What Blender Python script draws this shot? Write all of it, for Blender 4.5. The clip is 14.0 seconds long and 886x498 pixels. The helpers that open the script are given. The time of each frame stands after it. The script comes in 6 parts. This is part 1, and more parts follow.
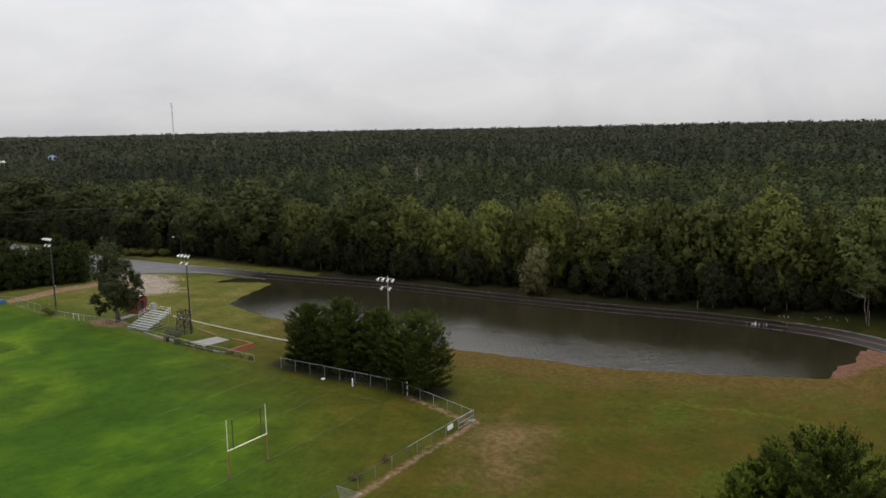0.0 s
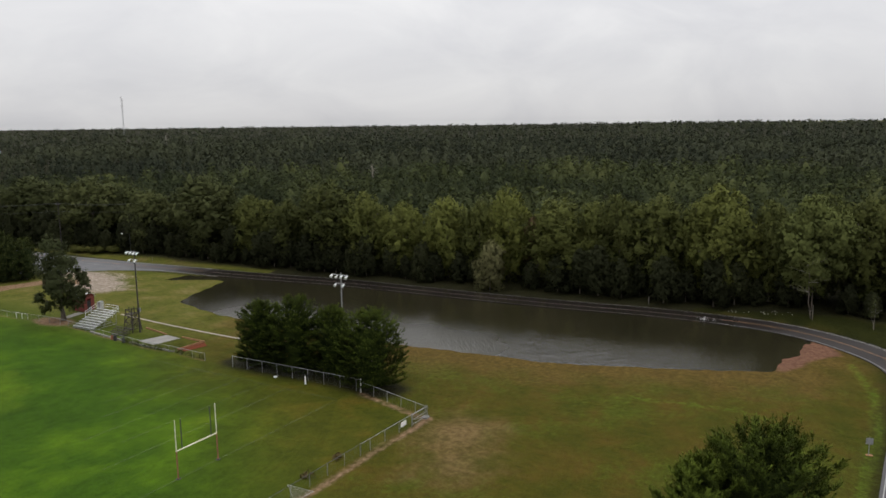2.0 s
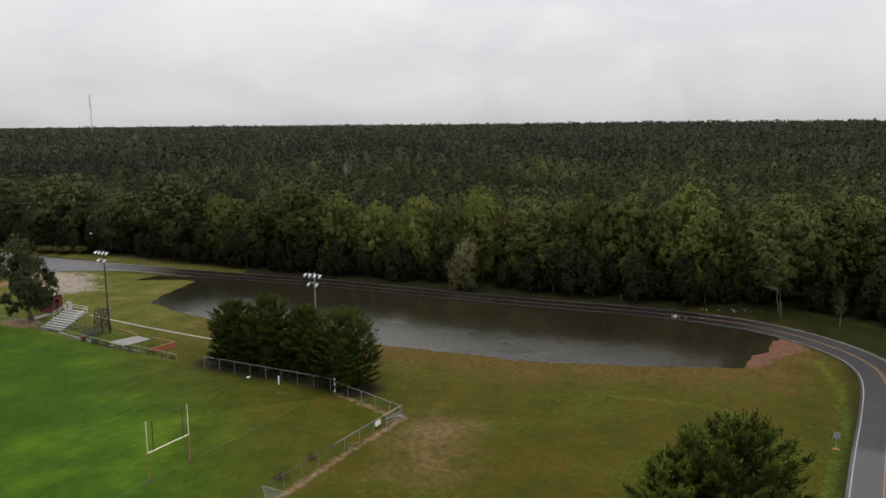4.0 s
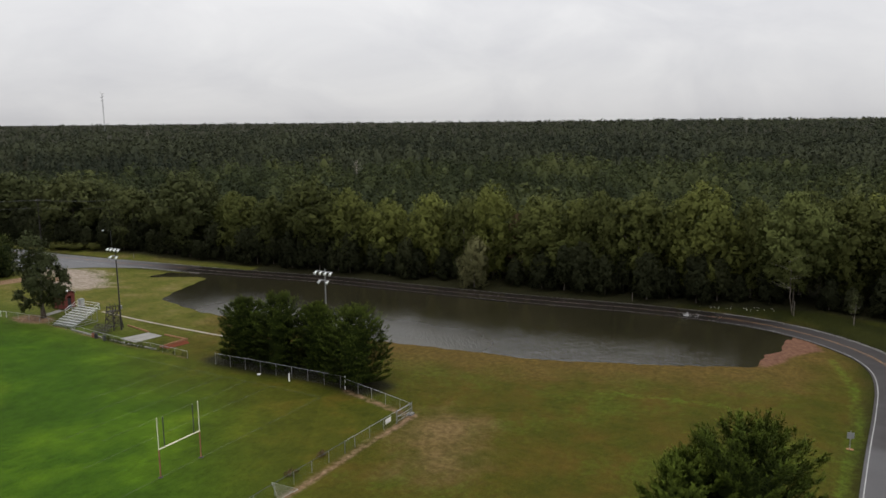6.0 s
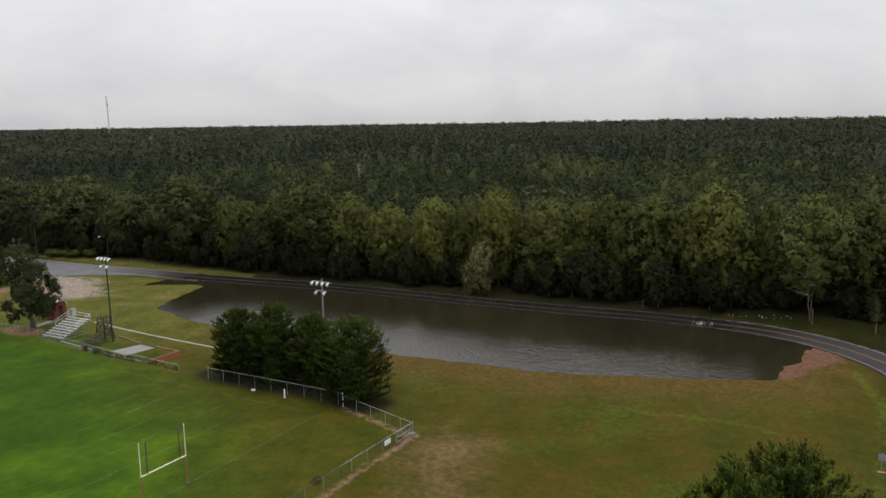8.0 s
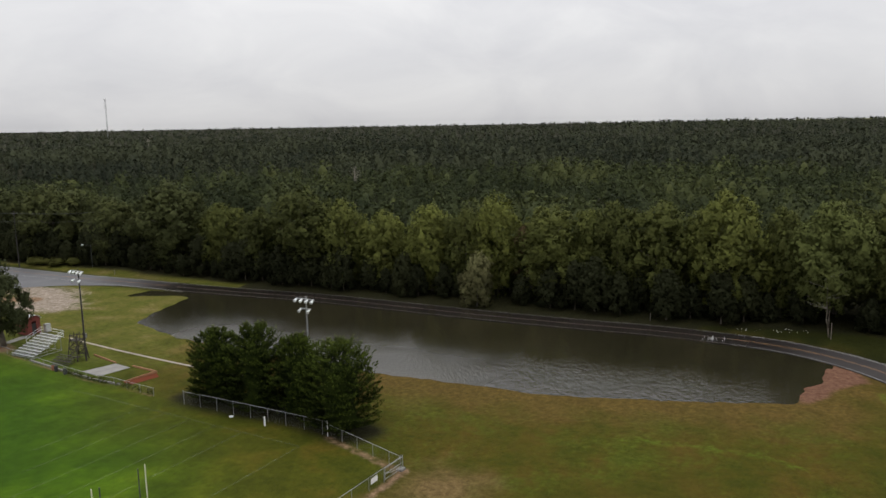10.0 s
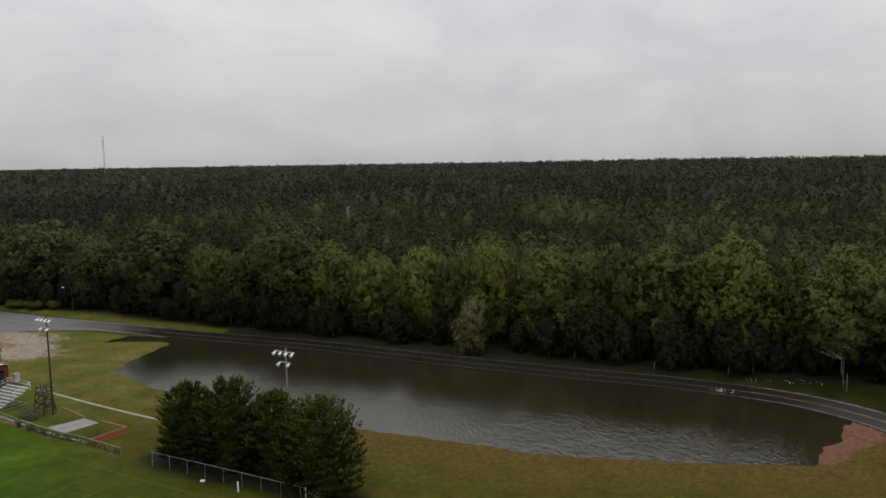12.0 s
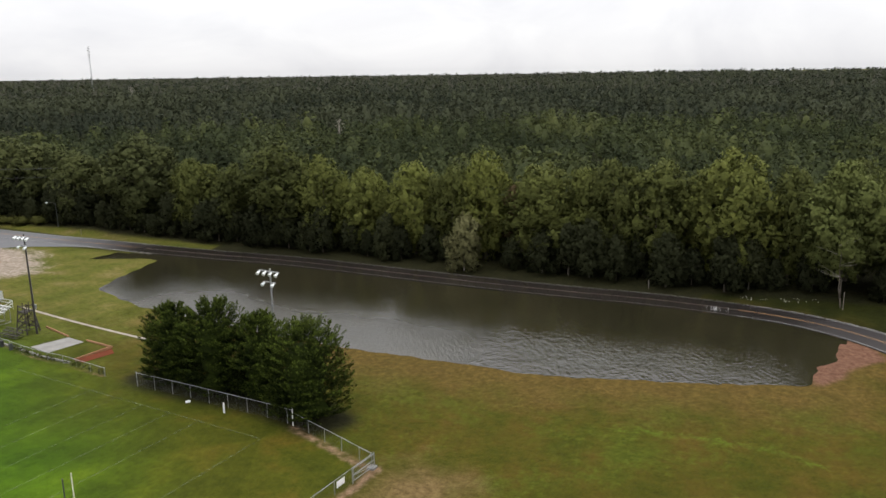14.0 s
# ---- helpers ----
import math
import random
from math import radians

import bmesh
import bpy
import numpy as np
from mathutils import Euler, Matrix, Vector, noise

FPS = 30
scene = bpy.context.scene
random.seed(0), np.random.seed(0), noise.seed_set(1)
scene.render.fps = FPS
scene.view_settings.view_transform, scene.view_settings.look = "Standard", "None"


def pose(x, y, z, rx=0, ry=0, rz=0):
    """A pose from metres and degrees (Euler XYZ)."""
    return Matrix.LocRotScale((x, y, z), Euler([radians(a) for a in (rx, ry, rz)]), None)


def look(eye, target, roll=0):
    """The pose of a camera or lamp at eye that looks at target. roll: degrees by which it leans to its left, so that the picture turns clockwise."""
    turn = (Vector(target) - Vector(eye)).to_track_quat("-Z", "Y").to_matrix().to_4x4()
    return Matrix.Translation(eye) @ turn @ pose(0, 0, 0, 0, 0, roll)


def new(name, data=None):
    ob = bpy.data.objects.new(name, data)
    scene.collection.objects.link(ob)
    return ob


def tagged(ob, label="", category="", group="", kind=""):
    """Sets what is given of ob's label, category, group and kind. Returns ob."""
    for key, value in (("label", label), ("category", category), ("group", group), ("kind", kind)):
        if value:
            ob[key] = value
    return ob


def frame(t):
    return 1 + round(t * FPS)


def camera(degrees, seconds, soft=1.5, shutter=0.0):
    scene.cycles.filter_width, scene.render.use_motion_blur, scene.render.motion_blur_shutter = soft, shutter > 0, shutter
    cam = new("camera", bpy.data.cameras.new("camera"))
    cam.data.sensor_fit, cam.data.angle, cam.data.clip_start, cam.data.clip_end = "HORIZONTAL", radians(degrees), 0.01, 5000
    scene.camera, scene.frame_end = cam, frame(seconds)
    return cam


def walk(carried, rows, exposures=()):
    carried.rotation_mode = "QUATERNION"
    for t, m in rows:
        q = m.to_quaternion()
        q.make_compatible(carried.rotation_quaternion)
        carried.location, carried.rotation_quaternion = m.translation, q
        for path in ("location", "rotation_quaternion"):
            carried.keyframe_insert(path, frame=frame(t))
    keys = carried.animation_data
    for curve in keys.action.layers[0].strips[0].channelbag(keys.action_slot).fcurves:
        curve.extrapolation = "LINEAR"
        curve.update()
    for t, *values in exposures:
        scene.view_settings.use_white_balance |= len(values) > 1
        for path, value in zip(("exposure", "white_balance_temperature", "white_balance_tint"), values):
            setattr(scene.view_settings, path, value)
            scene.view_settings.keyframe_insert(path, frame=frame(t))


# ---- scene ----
cam = camera(59.33, 14.0, soft=1.55)
PATH = [
    (0, (-80.14, -64.27, 37.82), (1.72, -9.11, 21.83), -1.11),
    (0.1, (-80.10, -64.33, 37.80), (-1.98, -3.98, 21.83), -1.05),
    (0.2, (-80.07, -64.38, 37.78), (-5.46, 0.27, 21.83), -0.99),
    (0.3, (-80.05, -64.40, 37.77), (-6.91, 1.90, 21.83), -0.96),
    (0.5, (-80.05, -64.40, 37.77), (-6.96, 1.95, 21.83), -0.96),
    (0.8, (-79.99, -64.46, 37.74), (-6.91, 1.89, 21.74), -0.88),
    (0.9, (-79.97, -64.48, 37.73), (-6.76, 1.72, 21.71), -0.85),
    (1, (-79.95, -64.50, 37.73), (-6.05, 0.92, 21.68), -0.82),
    (1.1, (-79.93, -64.52, 37.72), (-5.07, -0.19, 21.63), -0.81),
    (1.2, (-79.90, -64.53, 37.71), (-4.11, -1.32, 21.57), -0.81),
    (1.3, (-79.88, -64.54, 37.71), (-3.08, -2.58, 21.52), -0.80),
    (1.4, (-79.85, -64.56, 37.70), (-1.84, -4.13, 21.46), -0.79),
    (1.5, (-79.82, -64.57, 37.70), (-0.35, -6.11, 21.41), -0.78),
    (1.6, (-79.81, -64.57, 37.69), (0.78, -7.65, 21.37), -0.76),
    (1.7, (-79.80, -64.57, 37.69), (1.88, -9.23, 21.34), -0.73),
    (1.8, (-79.78, -64.57, 37.68), (2.93, -10.81, 21.30), -0.71),
    (1.9, (-79.77, -64.57, 37.67), (4.01, -12.50, 21.26), -0.69),
    (2, (-79.76, -64.57, 37.67), (5.01, -14.12, 21.23), -0.66),
    (2.1, (-79.76, -64.56, 37.66), (5.88, -15.63, 21.20), -0.65),
    (2.2, (-79.76, -64.56, 37.65), (6.71, -17.12, 21.18), -0.63),
    (2.3, (-79.77, -64.55, 37.64), (7.00, -17.65, 21.16), -0.61),
    (2.4, (-79.77, -64.54, 37.64), (7.00, -17.65, 21.13), -0.60),
    (2.5, (-79.78, -64.53, 37.63), (6.94, -17.55, 21.11), -0.58),
    (3, (-79.80, -64.52, 37.62), (6.82, -17.39, 21.02), -0.55),
    (5.5, (-79.85, -64.46, 37.60), (6.07, -16.09, 20.93), -0.45),
    (6, (-79.61, -64.36, 37.54), (6.14, -15.74, 20.71), -0.49),
    (6.5, (-78.88, -64.01, 37.54), (6.73, -15.15, 20.71), -0.57),
    (7, (-77.68, -63.47, 37.55), (7.82, -14.40, 20.78), -0.74),
    (7.5, (-76.20, -62.72, 37.58), (9.27, -13.57, 20.86), -0.76),
    (8, (-74.49, -61.92, 37.62), (10.94, -12.70, 20.97), -0.83),
    (10.5, (-64.72, -57.61, 37.96), (20.74, -8.34, 21.53), -0.99),
    (11, (-62.95, -56.82, 38.09), (22.53, -7.60, 21.66), -1.01),
    (11.3, (-61.93, -56.40, 38.19), (23.60, -7.23, 21.83), -1.01),
    (11.4, (-61.59, -56.27, 38.23), (24.01, -7.08, 22.33), -1.01),
    (11.5, (-61.25, -56.13, 38.26), (24.57, -6.84, 23.92), -1.00),
    (11.6, (-61.00, -56.03, 38.24), (25.09, -6.64, 26.06), -0.98),
    (11.7, (-60.75, -55.93, 38.21), (25.51, -6.50, 27.51), -0.96),
    (11.8, (-60.50, -55.84, 38.19), (25.84, -6.41, 28.04), -0.94),
    (11.9, (-60.24, -55.74, 38.17), (26.07, -6.37, 27.58), -0.91),
    (12, (-59.99, -55.64, 38.14), (26.24, -6.38, 26.41), -0.89),
    (12.1, (-59.77, -55.55, 38.12), (26.33, -6.39, 25.07), -0.89),
    (12.2, (-59.55, -55.46, 38.10), (26.43, -6.40, 23.96), -0.90),
    (12.3, (-59.33, -55.37, 38.08), (26.55, -6.41, 23.02), -0.90),
    (12.4, (-59.11, -55.28, 38.06), (26.69, -6.39, 22.33), -0.90),
    (12.5, (-58.89, -55.19, 38.03), (26.85, -6.37, 21.75), -0.91),
    (12.7, (-58.50, -55.05, 38.00), (27.09, -6.41, 20.40), -0.88),
    (13, (-57.90, -54.84, 37.94), (27.40, -6.49, 18.29), -0.84),
    (13.3, (-57.40, -54.66, 37.94), (27.55, -6.58, 16.22), -0.83),
    (13.4, (-57.23, -54.60, 37.94), (27.62, -6.60, 15.64), -0.83),
    (13.5, (-57.06, -54.54, 37.94), (27.74, -6.59, 15.36), -0.82),
    (14, (-56.33, -54.30, 37.91), (28.48, -6.39, 15.32), -0.79),
]
walk(cam, [(t, look(eye, target, roll)) for t, eye, target, roll in PATH], [(0, -0.1), (11.1, -0.1), (11.45, -0.05), (11.8, -0.43), (12.1, -0.40), (12.5, -0.12), (12.8, -0.02), (13.0, 0.05), (13.5, 0.30), (14, 0.37)])

# ---- sky and light: low overcast ----
world = bpy.data.worlds.new("overcast_sky")
scene.world = world
world.use_nodes = True
wn, wl = world.node_tree.nodes, world.node_tree.links
wn.clear()
w_out = wn.new("ShaderNodeOutputWorld")
w_sky = wn.new("ShaderNodeTexSky")
w_sky.sky_type, w_sky.sun_disc = "NISHITA", False
w_sky.sun_elevation, w_sky.sun_rotation = radians(67), radians(57)
w_bg_sky = wn.new("ShaderNodeBackground")
w_bg_sky.inputs["Strength"].default_value = 0.06
wl.new(w_sky.outputs[0], w_bg_sky.inputs["Color"])
w_co = wn.new("ShaderNodeTexCoord")
w_map = wn.new("ShaderNodeMapping")
w_map.inputs["Scale"].default_value = (1.8, 2.6, 5.0)
w_map.inputs["Rotation"].default_value = (0.10, -0.14, 0.5)
wl.new(w_co.outputs["Generated"], w_map.inputs["Vector"])
w_n = wn.new("ShaderNodeTexNoise")
w_n.inputs["Scale"].default_value, w_n.inputs["Detail"].default_value = 2.2, 6.0
w_n.inputs["Roughness"].default_value, w_n.inputs["Distortion"].default_value = 0.55, 0.5
wl.new(w_map.outputs[0], w_n.inputs["Vector"])
w_ramp = wn.new("ShaderNodeValToRGB")
w_ramp.color_ramp.elements[0].position, w_ramp.color_ramp.elements[0].color = 0.30, (0.845, 0.845, 0.880, 1)
w_ramp.color_ramp.elements[1].position, w_ramp.color_ramp.elements[1].color = 0.70, (1.025, 1.02, 1.03, 1)
wl.new(w_n.outputs["Fac"], w_ramp.inputs[0])
# a cloud deck is brighter overhead than at its rim
w_sep = wn.new("ShaderNodeSeparateXYZ")
wl.new(w_co.outputs["Generated"], w_sep.inputs[0])
w_low = wn.new("ShaderNodeMath")
w_low.operation, w_low.use_clamp = "POWER", True
w_low.inputs[1].default_value = 0.6
wl.new(w_sep.outputs["Z"], w_low.inputs[0])
w_high = wn.new("ShaderNodeMath")
w_high.operation, w_high.use_clamp = "POWER", True
w_high.inputs[1].default_value = 2.0
wl.new(w_sep.outputs["Z"], w_high.inputs[0])
w_rim = wn.new("ShaderNodeMath")
w_rim.operation = "MULTIPLY_ADD"
w_rim.inputs[1].default_value, w_rim.inputs[2].default_value = 0.80, 0.685
wl.new(w_low.outputs[0], w_rim.inputs[0])
w_rise = wn.new("ShaderNodeMath")
w_rise.operation = "MULTIPLY_ADD"
w_rise.inputs[1].default_value = 1.05
wl.new(w_high.outputs[0], w_rise.inputs[0])
wl.new(w_rim.outputs[0], w_rise.inputs[2])
w_bg_cloud = wn.new("ShaderNodeBackground")
wl.new(w_ramp.outputs[0], w_bg_cloud.inputs["Color"])
wl.new(w_rise.outputs[0], w_bg_cloud.inputs["Strength"])
w_mix = wn.new("ShaderNodeMixShader")
w_mix.inputs[0].default_value = 0.94
wl.new(w_bg_sky.outputs[0], w_mix.inputs[1])
wl.new(w_bg_cloud.outputs[0], w_mix.inputs[2])
wl.new(w_mix.outputs[0], w_out.inputs["Surface"])

sun_data = bpy.data.lights.new("sun", "SUN")
sun_data.energy, sun_data.angle, sun_data.color = 0.35, radians(40), (1.0, 0.96, 0.9)
sun = new("sun", sun_data)
sun.matrix_world = look((0, 0, 200), (-70, -45, 0))


# ---- materials ----
def node_mat(name):
    m = bpy.data.materials.new(name)
    m.use_nodes = True
    nt = m.node_tree
    return m, nt.nodes, nt.links, nt.nodes["Principled BSDF"]


def noise_node(nodes, links, vec, scale, detail=4.0, rough=0.55):
    n = nodes.new("ShaderNodeTexNoise")
    n.inputs["Scale"].default_value, n.inputs["Detail"].default_value = scale, detail
    n.inputs["Roughness"].default_value = rough
    links.new(vec, n.inputs["Vector"])
    return n.outputs["Fac"]


def ramp(nodes, links, fac, stops):
    r = nodes.new("ShaderNodeValToRGB")
    els = r.color_ramp.elements
    while len(els) < len(stops):
        els.new(0.5)
    for e, (p, c) in zip(els, stops):
        e.position, e.color = p, (*c, 1)
    links.new(fac, r.inputs[0])
    return r.outputs[0]


def mix_col(nodes, links, fac, a, b, mode="MIX"):
    n = nodes.new("ShaderNodeMix")
    n.data_type, n.blend_type = "RGBA", mode
    for sock, v in ((n.inputs[0], fac), (n.inputs[6], a), (n.inputs[7], b)):
        if isinstance(v, (int, float)):
            sock.default_value = v
        elif isinstance(v, tuple):
            sock.default_value = (*v, 1)
        else:
            links.new(v, sock)
    return n.outputs[2]


def maths(nodes, links, op, a, b=0.0, clamp=False):
    n = nodes.new("ShaderNodeMath")
    n.operation, n.use_clamp = op, clamp
    for sock, v in ((n.inputs[0], a), (n.inputs[1], b)):
        if isinstance(v, (int, float)):
            sock.default_value = v
        else:
            links.new(v, sock)
    return n.outputs[0]


def bump_to(nodes, links, bsdf, height, strength, distance):
    b = nodes.new("ShaderNodeBump")
    b.inputs["Strength"].default_value, b.inputs["Distance"].default_value = strength, distance
    links.new(height, b.inputs["Height"])
    links.new(b.outputs[0], bsdf.inputs["Normal"])


def world_pos(nodes):
    return nodes.new("ShaderNodeNewGeometry").outputs["Position"]


def plain_mat(name, lo, hi, rough, metal=0.0, scale=3.0, fine=40.0, bump=0.2):
    """A surface between two tones, with coarse stains and fine grain."""
    m, nodes, links, b = node_mat(name)
    co = nodes.new("ShaderNodeTexCoord").outputs["Object"]
    coarse = noise_node(nodes, links, co, scale)
    grain = noise_node(nodes, links, co, fine, 2.0)
    both = maths(nodes, links, "ADD", maths(nodes, links, "MULTIPLY", coarse, 0.65), maths(nodes, links, "MULTIPLY", grain, 0.35))
    links.new(ramp(nodes, links, both, [(0.32, lo), (0.68, hi)]), b.inputs["Base Color"])
    r = nodes.new("ShaderNodeMapRange")
    r.inputs["To Min"].default_value, r.inputs["To Max"].default_value = max(0.02, rough - 0.12), min(1, rough + 0.12)
    links.new(coarse, r.inputs[0])
    links.new(r.outputs[0], b.inputs["Roughness"])
    b.inputs["Metallic"].default_value = metal
    if rough >= 0.95:
        b.inputs["Specular IOR Level"].default_value = 0.1
    if bump:
        bump_to(nodes, links, b, grain, bump, 0.01)
    return m


def leaf_mat(name, dark, mid, light, tinted=False, grain=5.0, relief=0.10):
    """Foliage: tone varies from leaf spray to leaf spray, in patches, and from tree to tree; evergreens bring painted
    shade in their tint.
    """
    m, nodes, links, b = node_mat(name)
    geo = nodes.new("ShaderNodeNewGeometry")
    patch = noise_node(nodes, links, geo.outputs["Position"], 0.35, 3.0)
    isl = geo.outputs["Random Per Island"]
    leafy = noise_node(nodes, links, geo.outputs["Position"], grain, 3.0, 0.7)
    if tinted:
        a = nodes.new("ShaderNodeAttribute")
        a.attribute_name = "tint"
        tree = a.outputs["Fac"]
    else:
        tree = nodes.new("ShaderNodeObjectInfo").outputs["Random"]
    s = maths(nodes, links, "ADD", maths(nodes, links, "ADD", maths(nodes, links, "MULTIPLY", isl, 0.10), maths(nodes, links, "MULTIPLY", leafy, 0.18)), maths(nodes, links, "MULTIPLY", patch, 0.24))
    s = maths(nodes, links, "ADD", s, maths(nodes, links, "MULTIPLY", tree, 0.44 if tinted else 0.25))
    col = ramp(nodes, links, s, [(0.18, dark), (0.42, mid), (0.76, light)])
    links.new(col, b.inputs["Base Color"])
    b.inputs["Roughness"].default_value = 0.8
    b.inputs["Specular IOR Level"].default_value = 0.05
    bump_to(nodes, links, b, leafy, 0.4, relief)
    thin = nodes.new("ShaderNodeBsdfTranslucent")
    links.new(col, thin.inputs["Color"])
    both = nodes.new("ShaderNodeMixShader")
    both.inputs[0].default_value = 0.20
    links.new(b.outputs[0], both.inputs[1])
    links.new(thin.outputs[0], both.inputs[2])
    for node in nodes:
        if node.type == "OUTPUT_MATERIAL":
            links.new(both.outputs[0], node.inputs["Surface"])
    return m


def make_grass():
    """Turf: a lush green pitch, dry meadow outside it, bare dirt, red clay and leaf litter under the woods."""
    m, nodes, links, b = node_mat("turf_and_soil")
    pos = world_pos(nodes)
    big = noise_node(nodes, links, pos, 0.045, 4.0)
    mid = noise_node(nodes, links, pos, 0.16, 5.0, 0.6)
    fine = noise_node(nodes, links, pos, 1.3, 6.0, 0.7)
    tiny = noise_node(nodes, links, pos, 4.2, 4.0, 0.75)

    def att(name):
        a = nodes.new("ShaderNodeAttribute")
        a.attribute_name = name
        return a.outputs["Fac"]

    def edge(d, soft, wobble, src):
        """1 where the signed distance d is above 0, with a ragged rim."""
        w = maths(nodes, links, "MULTIPLY", maths(nodes, links, "SUBTRACT", src, 0.5), wobble)
        r = nodes.new("ShaderNodeMapRange")
        r.interpolation_type = "SMOOTHSTEP"
        r.inputs["From Min"].default_value, r.inputs["From Max"].default_value = -soft, soft
        links.new(maths(nodes, links, "ADD", d, w), r.inputs[0])
        return r.outputs[0]

    blotch = maths(nodes, links, "ADD", maths(nodes, links, "MULTIPLY", big, 0.55), maths(nodes, links, "MULTIPLY", mid, 0.45))
    lush = ramp(nodes, links, blotch, [(0.36, (0.022, 0.050, 0.0036)), (0.5, (0.031, 0.068, 0.0040)), (0.60, (0.053, 0.103, 0.0048)), (0.70, (0.095, 0.143, 0.0080))])
    # rings of ranker grass round old sprinkler heads
    for cx, cy, rad, much in ((-18.3, 77.6, 9.0, 0.6), (-30.0, 50.0, 12.0, 0.35)):
        gap = nodes.new("ShaderNodeVectorMath")
        gap.operation = "DISTANCE"
        gap.inputs[1].default_value = (cx, cy, 0)
        links.new(pos, gap.inputs[0])
        dist = maths(nodes, links, "ADD", gap.outputs["Value"], maths(nodes, links, "MULTIPLY", maths(nodes, links, "SUBTRACT", mid, 0.5), 15.0))
        ring = edge(maths(nodes, links, "SUBTRACT", 2.2, maths(nodes, links, "ABSOLUTE", maths(nodes, links, "SUBTRACT", dist, rad))), 2.0, 6.0, big)
        inside_ring = edge(maths(nodes, links, "SUBTRACT", rad - 2.5, dist), 2.0, 4.0, fine)
        lush = mix_col(nodes, links, maths(nodes, links, "MULTIPLY", ring, much), lush, ramp(nodes, links, fine, [(0.3, (0.075, 0.125, 0.006)), (0.7, (0.115, 0.165, 0.010))]))
        lush = mix_col(nodes, links, maths(nodes, links, "MULTIPLY", inside_ring, much * 0.7), lush, ramp(nodes, links, fine, [(0.3, (0.030, 0.046, 0.005)), (0.7, (0.046, 0.062, 0.006))]))
    worn = ramp(nodes, links, mid, [(0.35, (0.036, 0.041, 0.0042)), (0.50, (0.049, 0.052, 0.0052)), (0.66, (0.076, 0.057, 0.0078))])
    dry = ramp(nodes, links, mid, [(0.32, (0.036, 0.039, 0.0040)), (0.46, (0.048, 0.0445, 0.0052)), (0.58, (0.059, 0.0455, 0.0066)), (0.72, (0.073, 0.0475, 0.0088))])
    dirt = ramp(nodes, links, fine, [(0.3, (0.112, 0.065, 0.0330)), (0.7, (0.225, 0.153, 0.0990))])
    clay = ramp(nodes, links, fine, [(0.3, (0.098, 0.049, 0.030)), (0.7, (0.150, 0.081, 0.053))])
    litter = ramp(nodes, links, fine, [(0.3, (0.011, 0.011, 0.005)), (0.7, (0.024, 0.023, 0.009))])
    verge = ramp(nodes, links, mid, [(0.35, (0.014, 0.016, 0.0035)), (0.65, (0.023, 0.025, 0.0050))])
    rank = ramp(nodes, links, fine, [(0.3, (0.037, 0.049, 0.0046)), (0.7, (0.058, 0.066, 0.0073))])
    patchy = nodes.new("ShaderNodeMapRange")
    patchy.interpolation_type = "SMOOTHSTEP"
    patchy.inputs["From Min"].default_value, patchy.inputs["From Max"].default_value = 0.47, 0.62
    patchy.inputs["To Max"].default_value = 0.95
    links.new(maths(nodes, links, "ADD", maths(nodes, links, "MULTIPLY", noise_node(nodes, links, pos, 0.075, 5.0, 0.65), 0.75), maths(nodes, links, "MULTIPLY", fine, 0.25)), patchy.inputs[0])
    col = mix_col(nodes, links, patchy.outputs[0], dry, rank)
    moist = nodes.new("ShaderNodeSeparateXYZ")
    links.new(pos, moist.inputs[0])
    lowland = ramp(nodes, links, maths(nodes, links, "ADD", maths(nodes, links, "MULTIPLY", mid, 0.75), maths(nodes, links, "MULTIPLY", fine, 0.25)), [(0.34, (0.054, 0.064, 0.010)), (0.46, (0.080, 0.085, 0.015)), (0.56, (0.108, 0.101, 0.025)), (0.66, (0.150, 0.124, 0.050))])
    col = mix_col(nodes, links, maths(nodes, links, "MULTIPLY", edge(maths(nodes, links, "SUBTRACT", moist.outputs[1], 48.0), 16.0, 40.0, mid), 0.75), col, lowland)
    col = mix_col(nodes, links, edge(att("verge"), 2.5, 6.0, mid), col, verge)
    withered = ramp(nodes, links, fine, [(0.3, (0.082, 0.056, 0.020)), (0.7, (0.150, 0.102, 0.044))])
    col = mix_col(nodes, links, maths(nodes, links, "MULTIPLY", edge(att("dead"), 4.0, 10.0, mid), 0.95), col, withered)
    sodden = ramp(nodes, links, fine, [(0.3, (0.058, 0.040, 0.010)), (0.7, (0.102, 0.066, 0.018))])
    col = mix_col(nodes, links, maths(nodes, links, "MULTIPLY", edge(att("bank"), 8.0, 16.0, mid), 0.9), col, sodden)
    fresh = ramp(nodes, links, fine, [(0.3, (0.045, 0.085, 0.008)), (0.7, (0.085, 0.125, 0.012))])
    col = mix_col(nodes, links, maths(nodes, links, "MULTIPLY", edge(att("fresh"), 0.8, 2.6, fine), 0.55), col, fresh)
    pasture = ramp(nodes, links, mid, [(0.35, (0.10, 0.125, 0.03)), (0.65, (0.16, 0.175, 0.06))])
    col = mix_col(nodes, links, edge(att("meadow"), 2.0, 6.0, mid), col, pasture)
    col = mix_col(nodes, links, edge(att("pitch"), 1.0, 3.0, mid), col, worn)
    col = mix_col(nodes, links, edge(att("lush"), 14.0, 16.0, mid), col, lush)
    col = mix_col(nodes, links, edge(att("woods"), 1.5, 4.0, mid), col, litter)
    sand = ramp(nodes, links, fine, [(0.3, (0.15, 0.118, 0.085)), (0.7, (0.29, 0.245, 0.20))])
    ragged = maths(nodes, links, "ADD", maths(nodes, links, "MULTIPLY", fine, 0.5), maths(nodes, links, "MULTIPLY", mid, 0.5))
